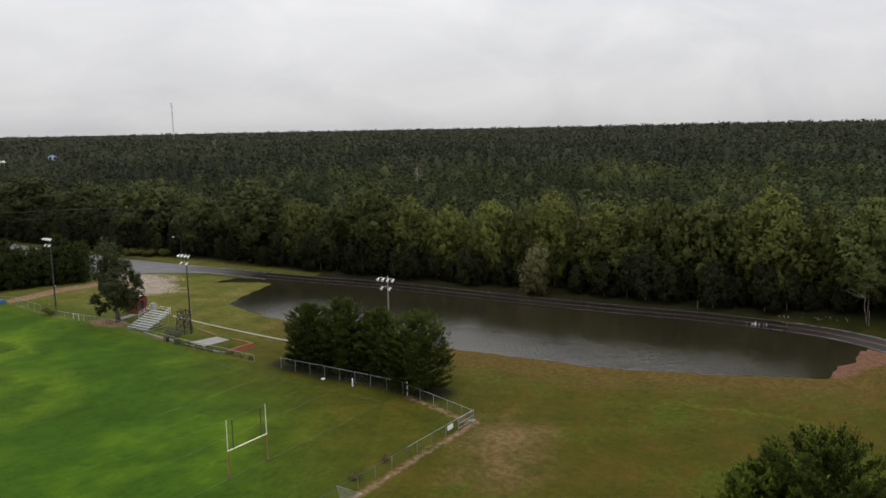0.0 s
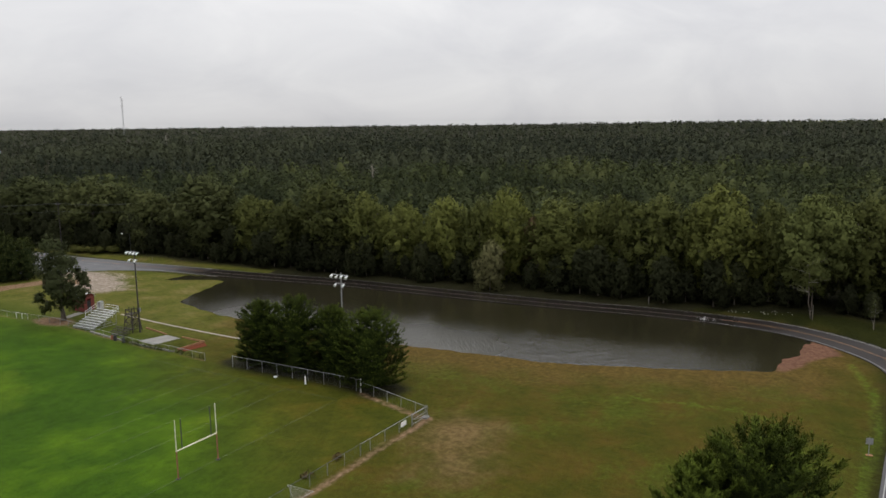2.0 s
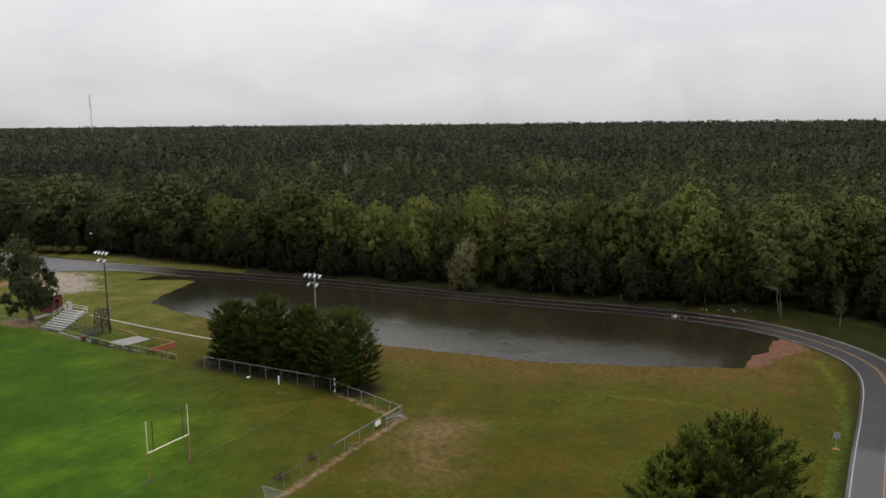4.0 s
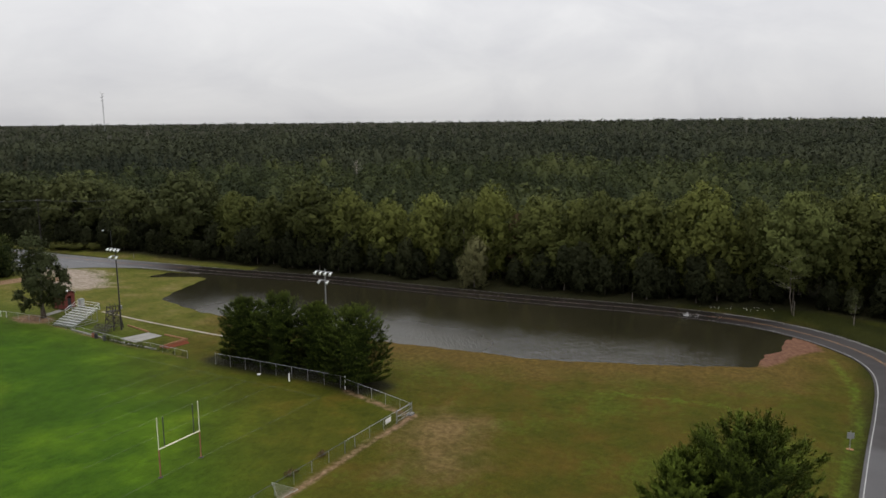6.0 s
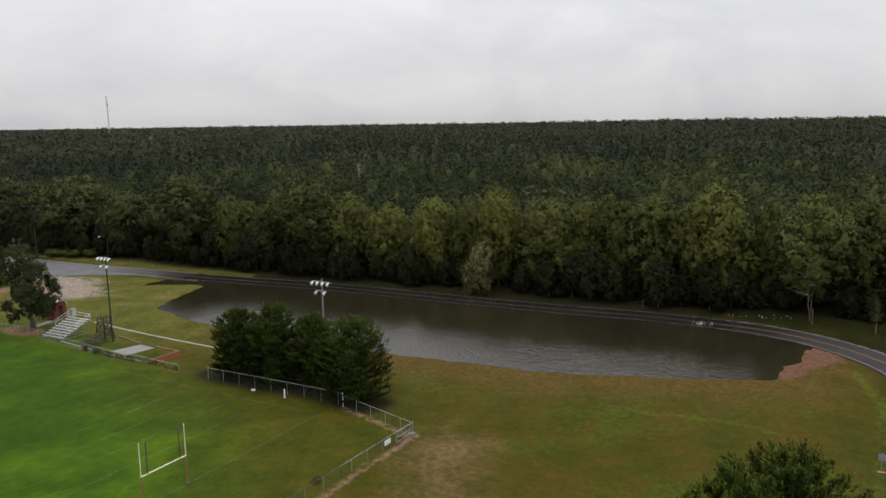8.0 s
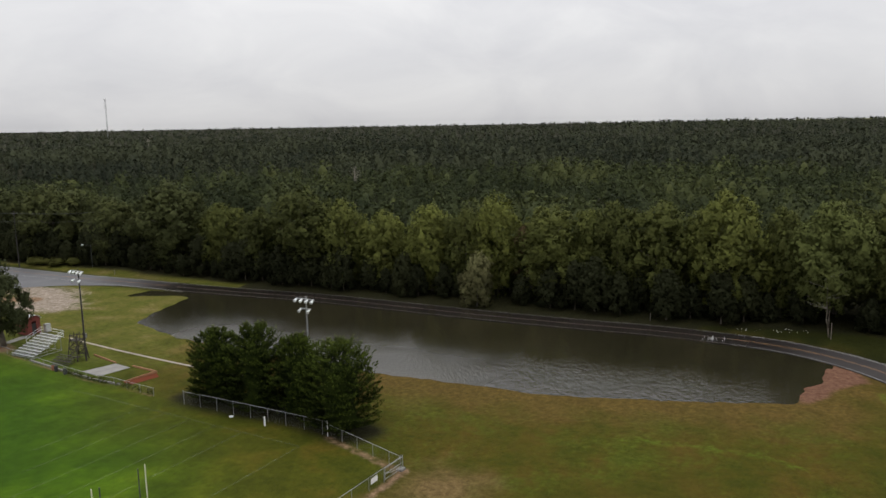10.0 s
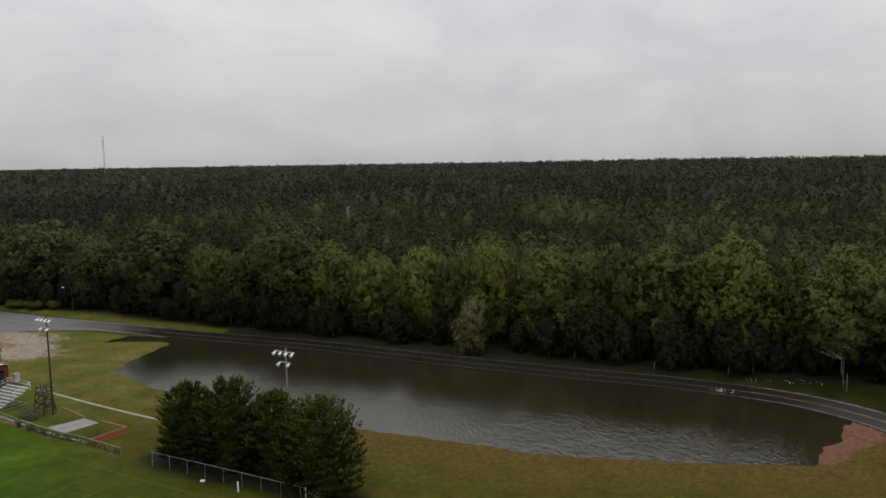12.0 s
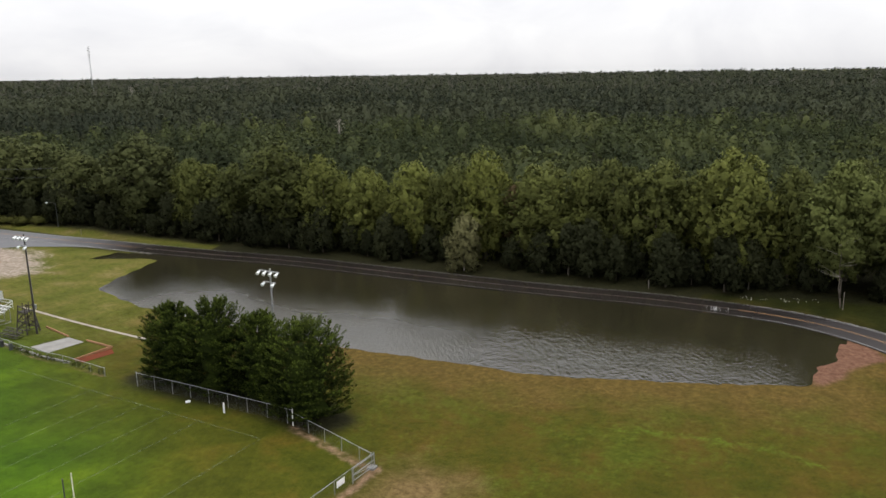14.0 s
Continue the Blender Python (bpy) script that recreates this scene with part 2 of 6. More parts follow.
    col = mix_col(nodes, links, edge(att("sand"), 2.5, 26.0, ragged), col, sand)
    col = mix_col(nodes, links, edge(att("dirt"), 0.5, 1.2, fine), col, dirt)
    col = mix_col(nodes, links, edge(att("clay"), 0.7, 1.2, fine), col, clay)
    clump = noise_node(nodes, links, pos, 0.5, 7.0, 0.75)
    shade = maths(nodes, links, "ADD", maths(nodes, links, "ADD", maths(nodes, links, "MULTIPLY", fine, 0.55), maths(nodes, links, "MULTIPLY", clump, 0.5)), maths(nodes, links, "MULTIPLY", tiny, 0.75))
    tone = nodes.new("ShaderNodeMapRange")
    tone.inputs["From Min"].default_value, tone.inputs["From Max"].default_value = 0.66, 1.14
    tone.inputs["To Min"].default_value, tone.inputs["To Max"].default_value = 0.62, 1.38
    links.new(shade, tone.inputs[0])
    grey = nodes.new("ShaderNodeCombineColor")
    for k in range(3):
        links.new(tone.outputs[0], grey.inputs[k])
    col = mix_col(nodes, links, 1.0, col, grey.outputs[0], "MULTIPLY")
    links.new(col, b.inputs["Base Color"])
    b.inputs["Roughness"].default_value = 0.9
    b.inputs["Specular IOR Level"].default_value = 0.05
    bump_to(nodes, links, b, maths(nodes, links, "ADD", fine, tiny), 0.6, 0.18)
    return m


def make_water():
    """Brown flood water, with wind ripples that come and go in patches."""
    m, nodes, links, b = node_mat("flood_water")
    pos = world_pos(nodes)
    mp = nodes.new("ShaderNodeMapping")
    mp.vector_type = "TEXTURE"
    mp.inputs["Rotation"].default_value = (0, 0, radians(36))
    mp.inputs["Scale"].default_value = (1.0, 2.3, 1.0)
    links.new(pos, mp.inputs["Vector"])
    mq = nodes.new("ShaderNodeMapping")
    mq.vector_type = "TEXTURE"
    mq.inputs["Rotation"].default_value = (0, 0, radians(-51))
    mq.inputs["Scale"].default_value = (1.0, 3.2, 1.0)
    links.new(pos, mq.inputs["Vector"])
    slant = noise_node(nodes, links, mq.outputs[0], 1.9, 2.0, 0.5)
    ripple = maths(nodes, links, "ADD", maths(nodes, links, "MULTIPLY", noise_node(nodes, links, mp.outputs[0], 1.9, 2.0, 0.55), 0.5), maths(nodes, links, "MULTIPLY", slant, 1.0))
    small = noise_node(nodes, links, mp.outputs[0], 3.6, 2.0, 0.5)
    gust = noise_node(nodes, links, pos, 0.055, 4.0)
    amt = nodes.new("ShaderNodeMapRange")
    amt.inputs["From Min"].default_value, amt.inputs["From Max"].default_value = 0.38, 0.62
    amt.inputs["To Min"].default_value, amt.inputs["To Max"].default_value = 0.45, 1.0
    links.new(gust, amt.inputs[0])
    place = nodes.new("ShaderNodeSeparateXYZ")
    links.new(pos, place.inputs[0])
    # how far from the near shore: the shore bends away south of y = 0
    south = maths(nodes, links, "MINIMUM", place.outputs[1], 0.0)
    off = maths(nodes, links, "SUBTRACT", maths(nodes, links, "SUBTRACT", place.outputs[0], 29.0), maths(nodes, links, "MULTIPLY", maths(nodes, links, "MULTIPLY", south, south), 0.0058))

    def fade(src, lo, hi):
        r = nodes.new("ShaderNodeMapRange")
        r.interpolation_type = "SMOOTHSTEP"
        r.inputs["From Min"].default_value, r.inputs["From Max"].default_value = lo, hi
        links.new(src, r.inputs[0])
        return r.outputs[0]

    shoal = fade(maths(nodes, links, "ADD", off, maths(nodes, links, "MULTIPLY", maths(nodes, links, "SUBTRACT", gust, 0.5), 14.0)), 25.0, 4.0)
    windy = fade(place.outputs[1], 2.0, -16.0)
    shoal = maths(nodes, links, "MULTIPLY", shoal, maths(nodes, links, "MULTIPLY", fade(place.outputs[1], -50.0, -30.0), fade(place.outputs[1], 74.0, 44.0)))
    swell = maths(nodes, links, "MULTIPLY", amt.outputs[0], maths(nodes, links, "ADD", maths(nodes, links, "MULTIPLY", maths(nodes, links, "MULTIPLY", shoal, maths(nodes, links, "ADD", maths(nodes, links, "MULTIPLY", windy, 0.75), 0.22)), 2.4), 0.40))
    h = maths(nodes, links, "MULTIPLY", maths(nodes, links, "ADD", ripple, maths(nodes, links, "MULTIPLY", small, 0.3)), swell)
    murk = ramp(nodes, links, gust, [(0.35, (0.0145, 0.0130, 0.0068)), (0.65, (0.0225, 0.0198, 0.0104))])
    links.new(murk, b.inputs["Base Color"])
    # ripples too fine to see spread the mirror image on the open, windward side
    spread = maths(nodes, links, "MULTIPLY", shoal, maths(nodes, links, "SUBTRACT", 1.0, maths(nodes, links, "MULTIPLY", windy, 0.55)))
    links.new(maths(nodes, links, "ADD", maths(nodes, links, "MULTIPLY", spread, 0.25), 0.11), b.inputs["Roughness"])
    b.inputs["IOR"].default_value = 1.72
    bump_to(nodes, links, b, h, 0.42, 0.34)
    return m


def make_asphalt():
    m, nodes, links, b = node_mat("wet_asphalt")
    pos = world_pos(nodes)
    big = noise_node(nodes, links, pos, 0.06, 4.0)
    fine = noise_node(nodes, links, pos, 14.0, 3.0, 0.7)
    s = maths(nodes, links, "ADD", maths(nodes, links, "MULTIPLY", big, 0.7), maths(nodes, links, "MULTIPLY", fine, 0.3))
    a = nodes.new("ShaderNodeAttribute")
    a.attribute_name = "soaked"
    soaked = maths(nodes, links, "ADD", a.outputs["Fac"], maths(nodes, links, "MULTIPLY", maths(nodes, links, "SUBTRACT", big, 0.5), 0.6), True)
    damp = ramp(nodes, links, s, [(0.35, (0.017, 0.0145, 0.014)), (0.65, (0.032, 0.028, 0.0275))])
    wet = ramp(nodes, links, s, [(0.35, (0.013, 0.0110, 0.0095)), (0.65, (0.026, 0.0215, 0.0185))])
    old = nodes.new("ShaderNodeAttribute")
    old.attribute_name = "bleached"
    pale = ramp(nodes, links, s, [(0.35, (0.085, 0.085, 0.089)), (0.65, (0.13, 0.13, 0.134))])
    col = mix_col(nodes, links, old.outputs["Fac"], damp, pale)
    links.new(mix_col(nodes, links, soaked, col, wet), b.inputs["Base Color"])
    r = nodes.new("ShaderNodeMapRange")
    r.inputs["From Min"].default_value, r.inputs["From Max"].default_value = 0.4, 0.6
    r.inputs["To Min"].default_value, r.inputs["To Max"].default_value = 0.45, 0.75
    links.new(big, r.inputs[0])
    gloss = nodes.new("ShaderNodeMix")
    links.new(soaked, gloss.inputs[0])
    links.new(r.outputs[0], gloss.inputs[2])
    gloss.inputs[3].default_value = 0.10
    b.inputs["Specular IOR Level"].default_value = 0.26
    links.new(gloss.outputs[0], b.inputs["Roughness"])
    bump_to(nodes, links, b, fine, 0.1, 0.01)
    return m


def make_mesh_wire(name, colour, pitch, wire):
    """Woven wire: two sets of slanted strands with holes between them."""
    m, nodes, links, b = node_mat(name)
    co = nodes.new("ShaderNodeTexCoord").outputs["UV"]
    sep = nodes.new("ShaderNodeSeparateXYZ")
    links.new(co, sep.inputs[0])
    d1 = maths(nodes, links, "ADD", sep.outputs[0], sep.outputs[1])
    d2 = maths(nodes, links, "SUBTRACT", sep.outputs[0], sep.outputs[1])
    w = [maths(nodes, links, "LESS_THAN", maths(nodes, links, "FRACT", maths(nodes, links, "DIVIDE", d, pitch)), wire) for d in (d1, d2)]
    on = maths(nodes, links, "MAXIMUM", w[0], w[1])
    tr = nodes.new("ShaderNodeBsdfTransparent")
    mx = nodes.new("ShaderNodeMixShader")
    links.new(on, mx.inputs[0])
    links.new(tr.outputs[0], mx.inputs[1])
    links.new(b.outputs[0], mx.inputs[2])
    links.new(mx.outputs[0], nodes["Material Output"].inputs["Surface"])
    b.inputs["Base Color"].default_value = (*colour, 1)
    b.inputs["Metallic"].default_value, b.inputs["Roughness"].default_value = 0.6, 0.5
    return m


def make_worn_paint():
    """Field chalk, half washed away."""
    m, nodes, links, b = node_mat("washed_out_field_chalk")
    pos = world_pos(nodes)
    n = noise_node(nodes, links, pos, 1.1, 4.0, 0.7)
    gone = nodes.new("ShaderNodeMapRange")
    gone.inputs["From Min"].default_value, gone.inputs["From Max"].default_value = 0.35, 0.7
    gone.inputs["To Min"].default_value, gone.inputs["To Max"].default_value = 0.0, 0.36
    links.new(n, gone.inputs[0])
    tr = nodes.new("ShaderNodeBsdfTransparent")
    mx = nodes.new("ShaderNodeMixShader")
    links.new(gone.outputs[0], mx.inputs[0])
    links.new(tr.outputs[0], mx.inputs[1])
    links.new(b.outputs[0], mx.inputs[2])
    links.new(mx.outputs[0], nodes["Material Output"].inputs["Surface"])
    b.inputs["Base Color"].default_value = (0.15, 0.19, 0.09, 1)
    b.inputs["Roughness"].default_value = 0.9
    return m


M_GROUND = make_grass()
M_WATER = make_water()
M_ASPHALT = make_asphalt()
M_CHALK = make_worn_paint()
M_WHITE_LINE = plain_mat("worn_white_road_paint", (0.15, 0.15, 0.145), (0.36, 0.36, 0.34), 0.6, fine=4)
M_YELLOW_LINE = plain_mat("worn_yellow_road_paint", (0.19, 0.10, 0.04), (0.30, 0.17, 0.07), 0.6, fine=12)
M_WET_LINE = plain_mat("silted_white_road_paint", (0.055, 0.052, 0.047), (0.14, 0.135, 0.12), 0.4, fine=4)
M_WET_YELLOW = plain_mat("silted_yellow_road_paint", (0.050, 0.038, 0.024), (0.095, 0.070, 0.042), 0.4, fine=4)
M_BARK = plain_mat("grey_brown_bark", (0.05, 0.04, 0.03), (0.13, 0.11, 0.085), 0.9, fine=18, bump=0.8)
M_PALE_BARK = plain_mat("bleached_dead_wood", (0.17, 0.15, 0.125), (0.32, 0.29, 0.25), 0.85, fine=18, bump=0.6)
M_LEAF = leaf_mat("broadleaf_foliage", (0.037, 0.042, 0.0155), (0.099, 0.109, 0.030), (0.220, 0.234, 0.051))
M_LEAF_DARK = leaf_mat("dark_oak_foliage", (0.032, 0.038, 0.016), (0.064, 0.072, 0.027), (0.136, 0.145, 0.048))
# foliage darkened to carry the shade low under the crowns in its colour
M_LEAF_UNDER = leaf_mat("shade_toned_undergrowth", (0.017, 0.0195, 0.0095), (0.031, 0.0345, 0.0155), (0.058, 0.062, 0.025))
M_HEDGE = leaf_mat("dark_hedge_foliage", (0.012, 0.018, 0.006), (0.032, 0.042, 0.012), (0.075, 0.088, 0.022), tinted=True)
M_LEAF_PALE = leaf_mat("yellowing_foliage", (0.070, 0.070, 0.032), (0.130, 0.126, 0.056), (0.23, 0.218, 0.10))
M_LEAF_BROWN = leaf_mat("russet_foliage", (0.048, 0.045, 0.018), (0.082, 0.074, 0.029), (0.12, 0.105, 0.042))
M_LEAF_RUST = leaf_mat("rust_brown_foliage", (0.060, 0.040, 0.020), (0.105, 0.074, 0.038), (0.16, 0.12, 0.065))
M_LEAF_GREY = leaf_mat("grey_green_foliage", (0.060, 0.072, 0.024), (0.122, 0.138, 0.042), (0.21, 0.226, 0.072))
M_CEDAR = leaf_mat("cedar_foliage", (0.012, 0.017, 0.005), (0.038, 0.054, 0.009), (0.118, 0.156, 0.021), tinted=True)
M_WOODS = leaf_mat("pine_woods_foliage", (0.022, 0.028, 0.0140), (0.042, 0.051, 0.0210), (0.084, 0.093, 0.032), tinted=True, grain=2.0, relief=0.25)
# the woods foliage again, darker and greyer: distance and haze put into the colour
M_WOODS_FAR = leaf_mat("haze_toned_woods_foliage", (0.0175, 0.0215, 0.0140), (0.028, 0.033, 0.0198), (0.050, 0.0555, 0.030), tinted=True, grain=1.0, relief=0.5)
M_GALV = plain_mat("galvanised_steel", (0.20, 0.205, 0.21), (0.34, 0.345, 0.35), 0.5, 0.5, bump=0.0)
M_CHAIN = make_mesh_wire("chain_link_wire", (0.12, 0.125, 0.13), 0.075, 0.035)
M_NET = make_mesh_wire("white_goal_net", (0.45, 0.45, 0.43), 0.12, 0.13)
M_ALU = plain_mat("weathered_aluminium", (0.50, 0.51, 0.52), (0.72, 0.73, 0.74), 0.4, 0.5, bump=0.0)
M_DEAD = plain_mat("grey_dead_wood", (0.08, 0.07, 0.058), (0.17, 0.15, 0.125), 0.85, fine=18, bump=0.6)
M_CREAM = plain_mat("cream_painted_steel", (0.54, 0.50, 0.35), (0.70, 0.66, 0.50), 0.5, bump=0.0)
M_RUST = plain_mat("rusty_steel", (0.16, 0.06, 0.03), (0.30, 0.13, 0.07), 0.8)
M_DARK_POLE = plain_mat("dark_painted_steel", (0.03, 0.035, 0.03), (0.06, 0.065, 0.055), 0.6, bump=0.0)
M_POLE = plain_mat("creosoted_timber", (0.014, 0.012, 0.010), (0.035, 0.03, 0.026), 0.85, fine=25, bump=0.5)
M_TIMBER = plain_mat("dark_weathered_timber", (0.016, 0.013, 0.010), (0.042, 0.035, 0.028), 0.85, fine=25, bump=0.5)
M_LAMP = plain_mat("pale_lamp_housing", (0.62, 0.64, 0.64), (0.80, 0.82, 0.82), 0.35, 0.2, bump=0.0)
M_CONCRETE = plain_mat("stained_concrete", (0.13, 0.125, 0.112), (0.24, 0.23, 0.215), 0.85, scale=0.8, fine=10)
M_PATH = plain_mat("worn_tan_concrete", (0.15, 0.128, 0.098), (0.33, 0.29, 0.235), 0.9, scale=0.8, fine=10)
M_PASTURE = plain_mat("mown_pasture", (0.055, 0.068, 0.020), (0.10, 0.11, 0.038), 0.95, scale=0.03, fine=0.4, bump=0.0)
M_BRICK = plain_mat("red_brick", (0.11, 0.022, 0.016), (0.19, 0.045, 0.032), 0.85, fine=20, bump=0.5)
M_TAN = plain_mat("tan_timber_edging", (0.18, 0.085, 0.038), (0.29, 0.145, 0.07), 0.85)
M_REDCLAY = plain_mat("red_infield_clay", (0.070, 0.018, 0.008), (0.125, 0.032, 0.013), 1.0, scale=1.5, fine=14, bump=0.6)
M_ROOF = plain_mat("pale_shingle_roof", (0.45, 0.44, 0.42), (0.66, 0.65, 0.62), 0.85, scale=2, fine=16)
M_WHITE = plain_mat("white_painted_board", (0.62, 0.62, 0.60), (0.82, 0.82, 0.80), 0.6, bump=0.0)
M_FAR_WALL = plain_mat("weathered_pale_siding", (0.22, 0.22, 0.22), (0.33, 0.33, 0.32), 0.7, bump=0.0)
M_RED_PAD = plain_mat("red_vinyl_pad", (0.35, 0.03, 0.02), (0.5, 0.06, 0.04), 0.5, bump=0.0)
M_BLUE = plain_mat("blue_tarpaulin", (0.03, 0.08, 0.22), (0.06, 0.14, 0.35), 0.5, bump=0.0)
M_BLACK = plain_mat("black_rubber", (0.012, 0.012, 0.012), (0.03, 0.03, 0.03), 0.7, bump=0.0)


# ---- mesh helpers ----
class Geo:
    """Gathers vertices and faces for one mesh."""

    def __init__(self):
        self.v, self.f = [], []

    def add(self, verts, faces):
        n = len(self.v)
        self.v += [tuple(p) for p in verts]
        self.f += [tuple(i + n for i in f) for f in faces]
        return self

    def box(self, c, s, m=None, chamfer=0.0):
        """A box round c of size s; chamfer cuts its upright edges."""
        x, y, z = (a / 2 for a in s)
        k = min(chamfer, x * 0.9, y * 0.9)
        ring = [(-x + k, -y), (x - k, -y), (x, -y + k), (x, y - k), (x - k, y), (-x + k, y), (-x, y - k), (-x, -y + k)] if k else [(-x, -y), (x, -y), (x, y), (-x, y)]
        n = len(ring)
        vs = [Vector((a, b, h)) for h in (-z, z) for a, b in ring]
        vs = [(m @ p if m else p) + Vector(c) for p in vs]
        fs = [tuple(range(n))[::-1], tuple(range(n, 2 * n))] + [(i, (i + 1) % n, n + (i + 1) % n, n + i) for i in range(n)]
        return self.add(vs, fs)

    def tube(self, p, q, r0, r1=None, n=8):
        p, q = Vector(p), Vector(q)
        r1 = r0 if r1 is None else r1
        turn = (q - p).to_track_quat("Z", "Y").to_matrix()
        vs = []
        for c, r in ((p, r0), (q, r1)):
            vs += [c + turn @ Vector((r * math.cos(2 * math.pi * i / n), r * math.sin(2 * math.pi * i / n), 0)) for i in range(n)]
        fs = [tuple(range(n))[::-1], tuple(range(n, 2 * n))] + [(i, (i + 1) % n, n + (i + 1) % n, n + i) for i in range(n)]
        return self.add(vs, fs)

    def mesh(self, name, mat, smooth=False):
        me = bpy.data.meshes.new(name)
        me.from_pydata(self.v, [], self.f)
        me.materials.append(mat)
        if smooth:
            me.polygons.foreach_set("use_smooth", [True] * len(me.polygons))
        me.update()
        return me


def part(name, geo, material, parent=None, label="", smooth=False):
    """Links a mesh as one object, under a thing or a part."""
    me = geo if isinstance(geo, bpy.types.Mesh) else geo.mesh(name, material, smooth)
    ob = new(name, me)
    if parent is not None:
        ob.parent = parent
    return tagged(ob, label) if label else ob


def thing(name, m, label, category, group="", kind=""):
    ob = new(name)
    ob.matrix_world = m
    return tagged(ob, label, category, group, kind)


def spray_mesh(name, corners, mat, attr=None):
    """One mesh of loose blades from an array (n, 4, 3): three corners and a shading normal; attr: a number for each blade, stored as tint."""
    n = len(corners)
    normals, tri = corners[:, 3], corners[:, :3].copy()
    facing = np.cross(tri[:, 1] - tri[:, 0], tri[:, 2] - tri[:, 0])
    turned = (facing * normals).sum(1) < 0
    tri[turned] = tri[turned][:, ::-1]
    me = bpy.data.meshes.new(name)
    me.vertices.add(3 * n)
    me.vertices.foreach_set("co", tri.reshape(-1).astype(np.float32))
    me.loops.add(3 * n)
    me.loops.foreach_set("vertex_index", np.arange(3 * n, dtype=np.int32))
    me.polygons.add(n)
    me.polygons.foreach_set("loop_start", np.arange(0, 3 * n, 3, dtype=np.int32))
    me.materials.append(mat)
    if attr is not None:
        a = me.attributes.new("tint", "FLOAT", "POINT")
        a.data.foreach_set("value", np.repeat(attr, 3).astype(np.float32))
    me.update(calc_edges=True)
    me.polygons.foreach_set("use_smooth", np.ones(n, bool))
    me.normals_split_custom_set_from_vertices(np.repeat(normals, 3, axis=0).astype(np.float32))
    return me


# ---- plan ----
def spline(points, step):
    """A smooth line through the points, sampled about every step metres."""
    p = np.array([points[0], *points, points[-1]], float)
    out = []
    for i in range(1, len(p) - 2):
        a, b, c, d = p[i - 1 : i + 3]
        n = max(2, int(np.linalg.norm(c - b) / step))
        for u in np.arange(n) / n:
            out.append(0.5 * (2 * b + (c - a) * u + (2 * a - 5 * b + 4 * c - d) * u * u + (3 * b - a - 3 * c + d) * u**3))
    out.append(p[-1])
    return np.array(out)


def line_distance(x, y, line):
    """Distance of points to a polyline."""
    best = np.full(x.shape, 1e9)
    for (ax, ay), (bx, by) in zip(line[:-1], line[1:]):
        dx, dy = bx - ax, by - ay
        u = np.clip(((x - ax) * dx + (y - ay) * dy) / (dx * dx + dy * dy + 1e-9), 0, 1)
        best = np.minimum(best, np.hypot(x - ax - u * dx, y - ay - u * dy))
    return best


def inside(x, y, poly):
    res = np.zeros(x.shape, bool)
    for (ax, ay), (bx, by) in zip(poly, np.roll(poly, -1, 0)):
        cross = (ay > y) != (by > y)
        res ^= cross & (x < (bx - ax) * (y - ay) / (by - ay + 1e-12) + ax)
    return res


def signed(x, y, poly):
    """Distance to the outline, positive inside."""
    d = line_distance(x, y, np.vstack([poly, poly[:1]]))
    return np.where(inside(x, y, poly), d, -d)


WATER_Z, ROAD_Z = -1.0, -0.90
SHORE = np.array([(33, 69.6), (30.7, 60.2), (29.2, 53.7), (28.4, 40), (28.2, 25), (28.9, 9), (30.1, 0), (31.2, -10), (31.6, -16), (33.2, -22), (35.7, -28.5), (38.2, -36),
                  (40.6, -41.5), (44.3, -49.6), (51.3, -49.6), (54.7, -51.7), (60.8, -51.7), (64.6, -52.4), (66.8, -48), (68.5, -41), (68.9, -34), (68.4, -22), (66.6, -8), (65, 10), (63.9, 30),
                  (62.6, 51), (59.9, 67), (57.4, 83), (54.5, 91.5), (47.6, 92.4), (49.8, 89), (54.2, 81.0), (53.6, 77.3), (47, 75.2), (41, 73.4)], float)
CLAY = np.array([(44.0, -50.2), (47.5, -49.0), (51.3, -48.8), (54.7, -51.0), (60.8, -51.0), (64.8, -52.0), (62.3, -56.2), (57.9, -57.9), (55.6, -56.0), (52, -53.7), (48.5, -53.0), (45.4, -51.2)], float)
ROAD_LINE = [(-170, -60), (-110, -64.5), (-60, -66.8), (8, -68.3), (30, -69.0), (42, -69.1), (50, -68.2), (56, -66.0), (61, -62.4), (66, -56.8), (69.6, -50.3), (71.7, -43), (72.3, -34), (71.9, -22), (70.1, -8), (68.4, 10), (67.3, 30),
             (65.9, 51), (63.3, 67.5), (61.0, 84), (59.4, 100), (57.2, 120), (55, 150), (54.5, 190), (55, 220), (50, 262), (38, 285), (10, 305), (-60, 325), (-200, 360)]
ROAD = spline(ROAD_LINE, 2.0)
WOODS_EDGE = np.array([(30, -130), (48, -95), (66, -78), (78, -66), (83, -57), (82.5, -50), (80.5, -39), (78.6, -26), (76.9, -6), (74.6, 18), (72.8, 35), (70.6, 57), (68.4, 89), (66.8, 110), (64.8, 133), (62.5, 160), (62, 200), (61, 240),
                       (57, 272), (44, 294), (15, 316), (-60, 340), (-300, 420), (-300, 4600), (4600, 4600), (4600, -600), (200, -600)], float)
PITCH = np.array([(3.8, 112), (4.0, -2), (-0.5, -13.6), (-120, -13.2), (-120, 121), (-20, 121), (2.5, 115)], float)
FENCE_SIDE = np.array([(3.7, 23.5), (4.0, 17.6), (4.2, 10), (4.3, 3), (4.2, -0.9), (2.35, -7.4), (0.45, -13.9)], float)
FENCE_END = np.array([(0.45, -13.9), (-13, -13.6), (-24, -13.5), (-60, -12.9)], float)
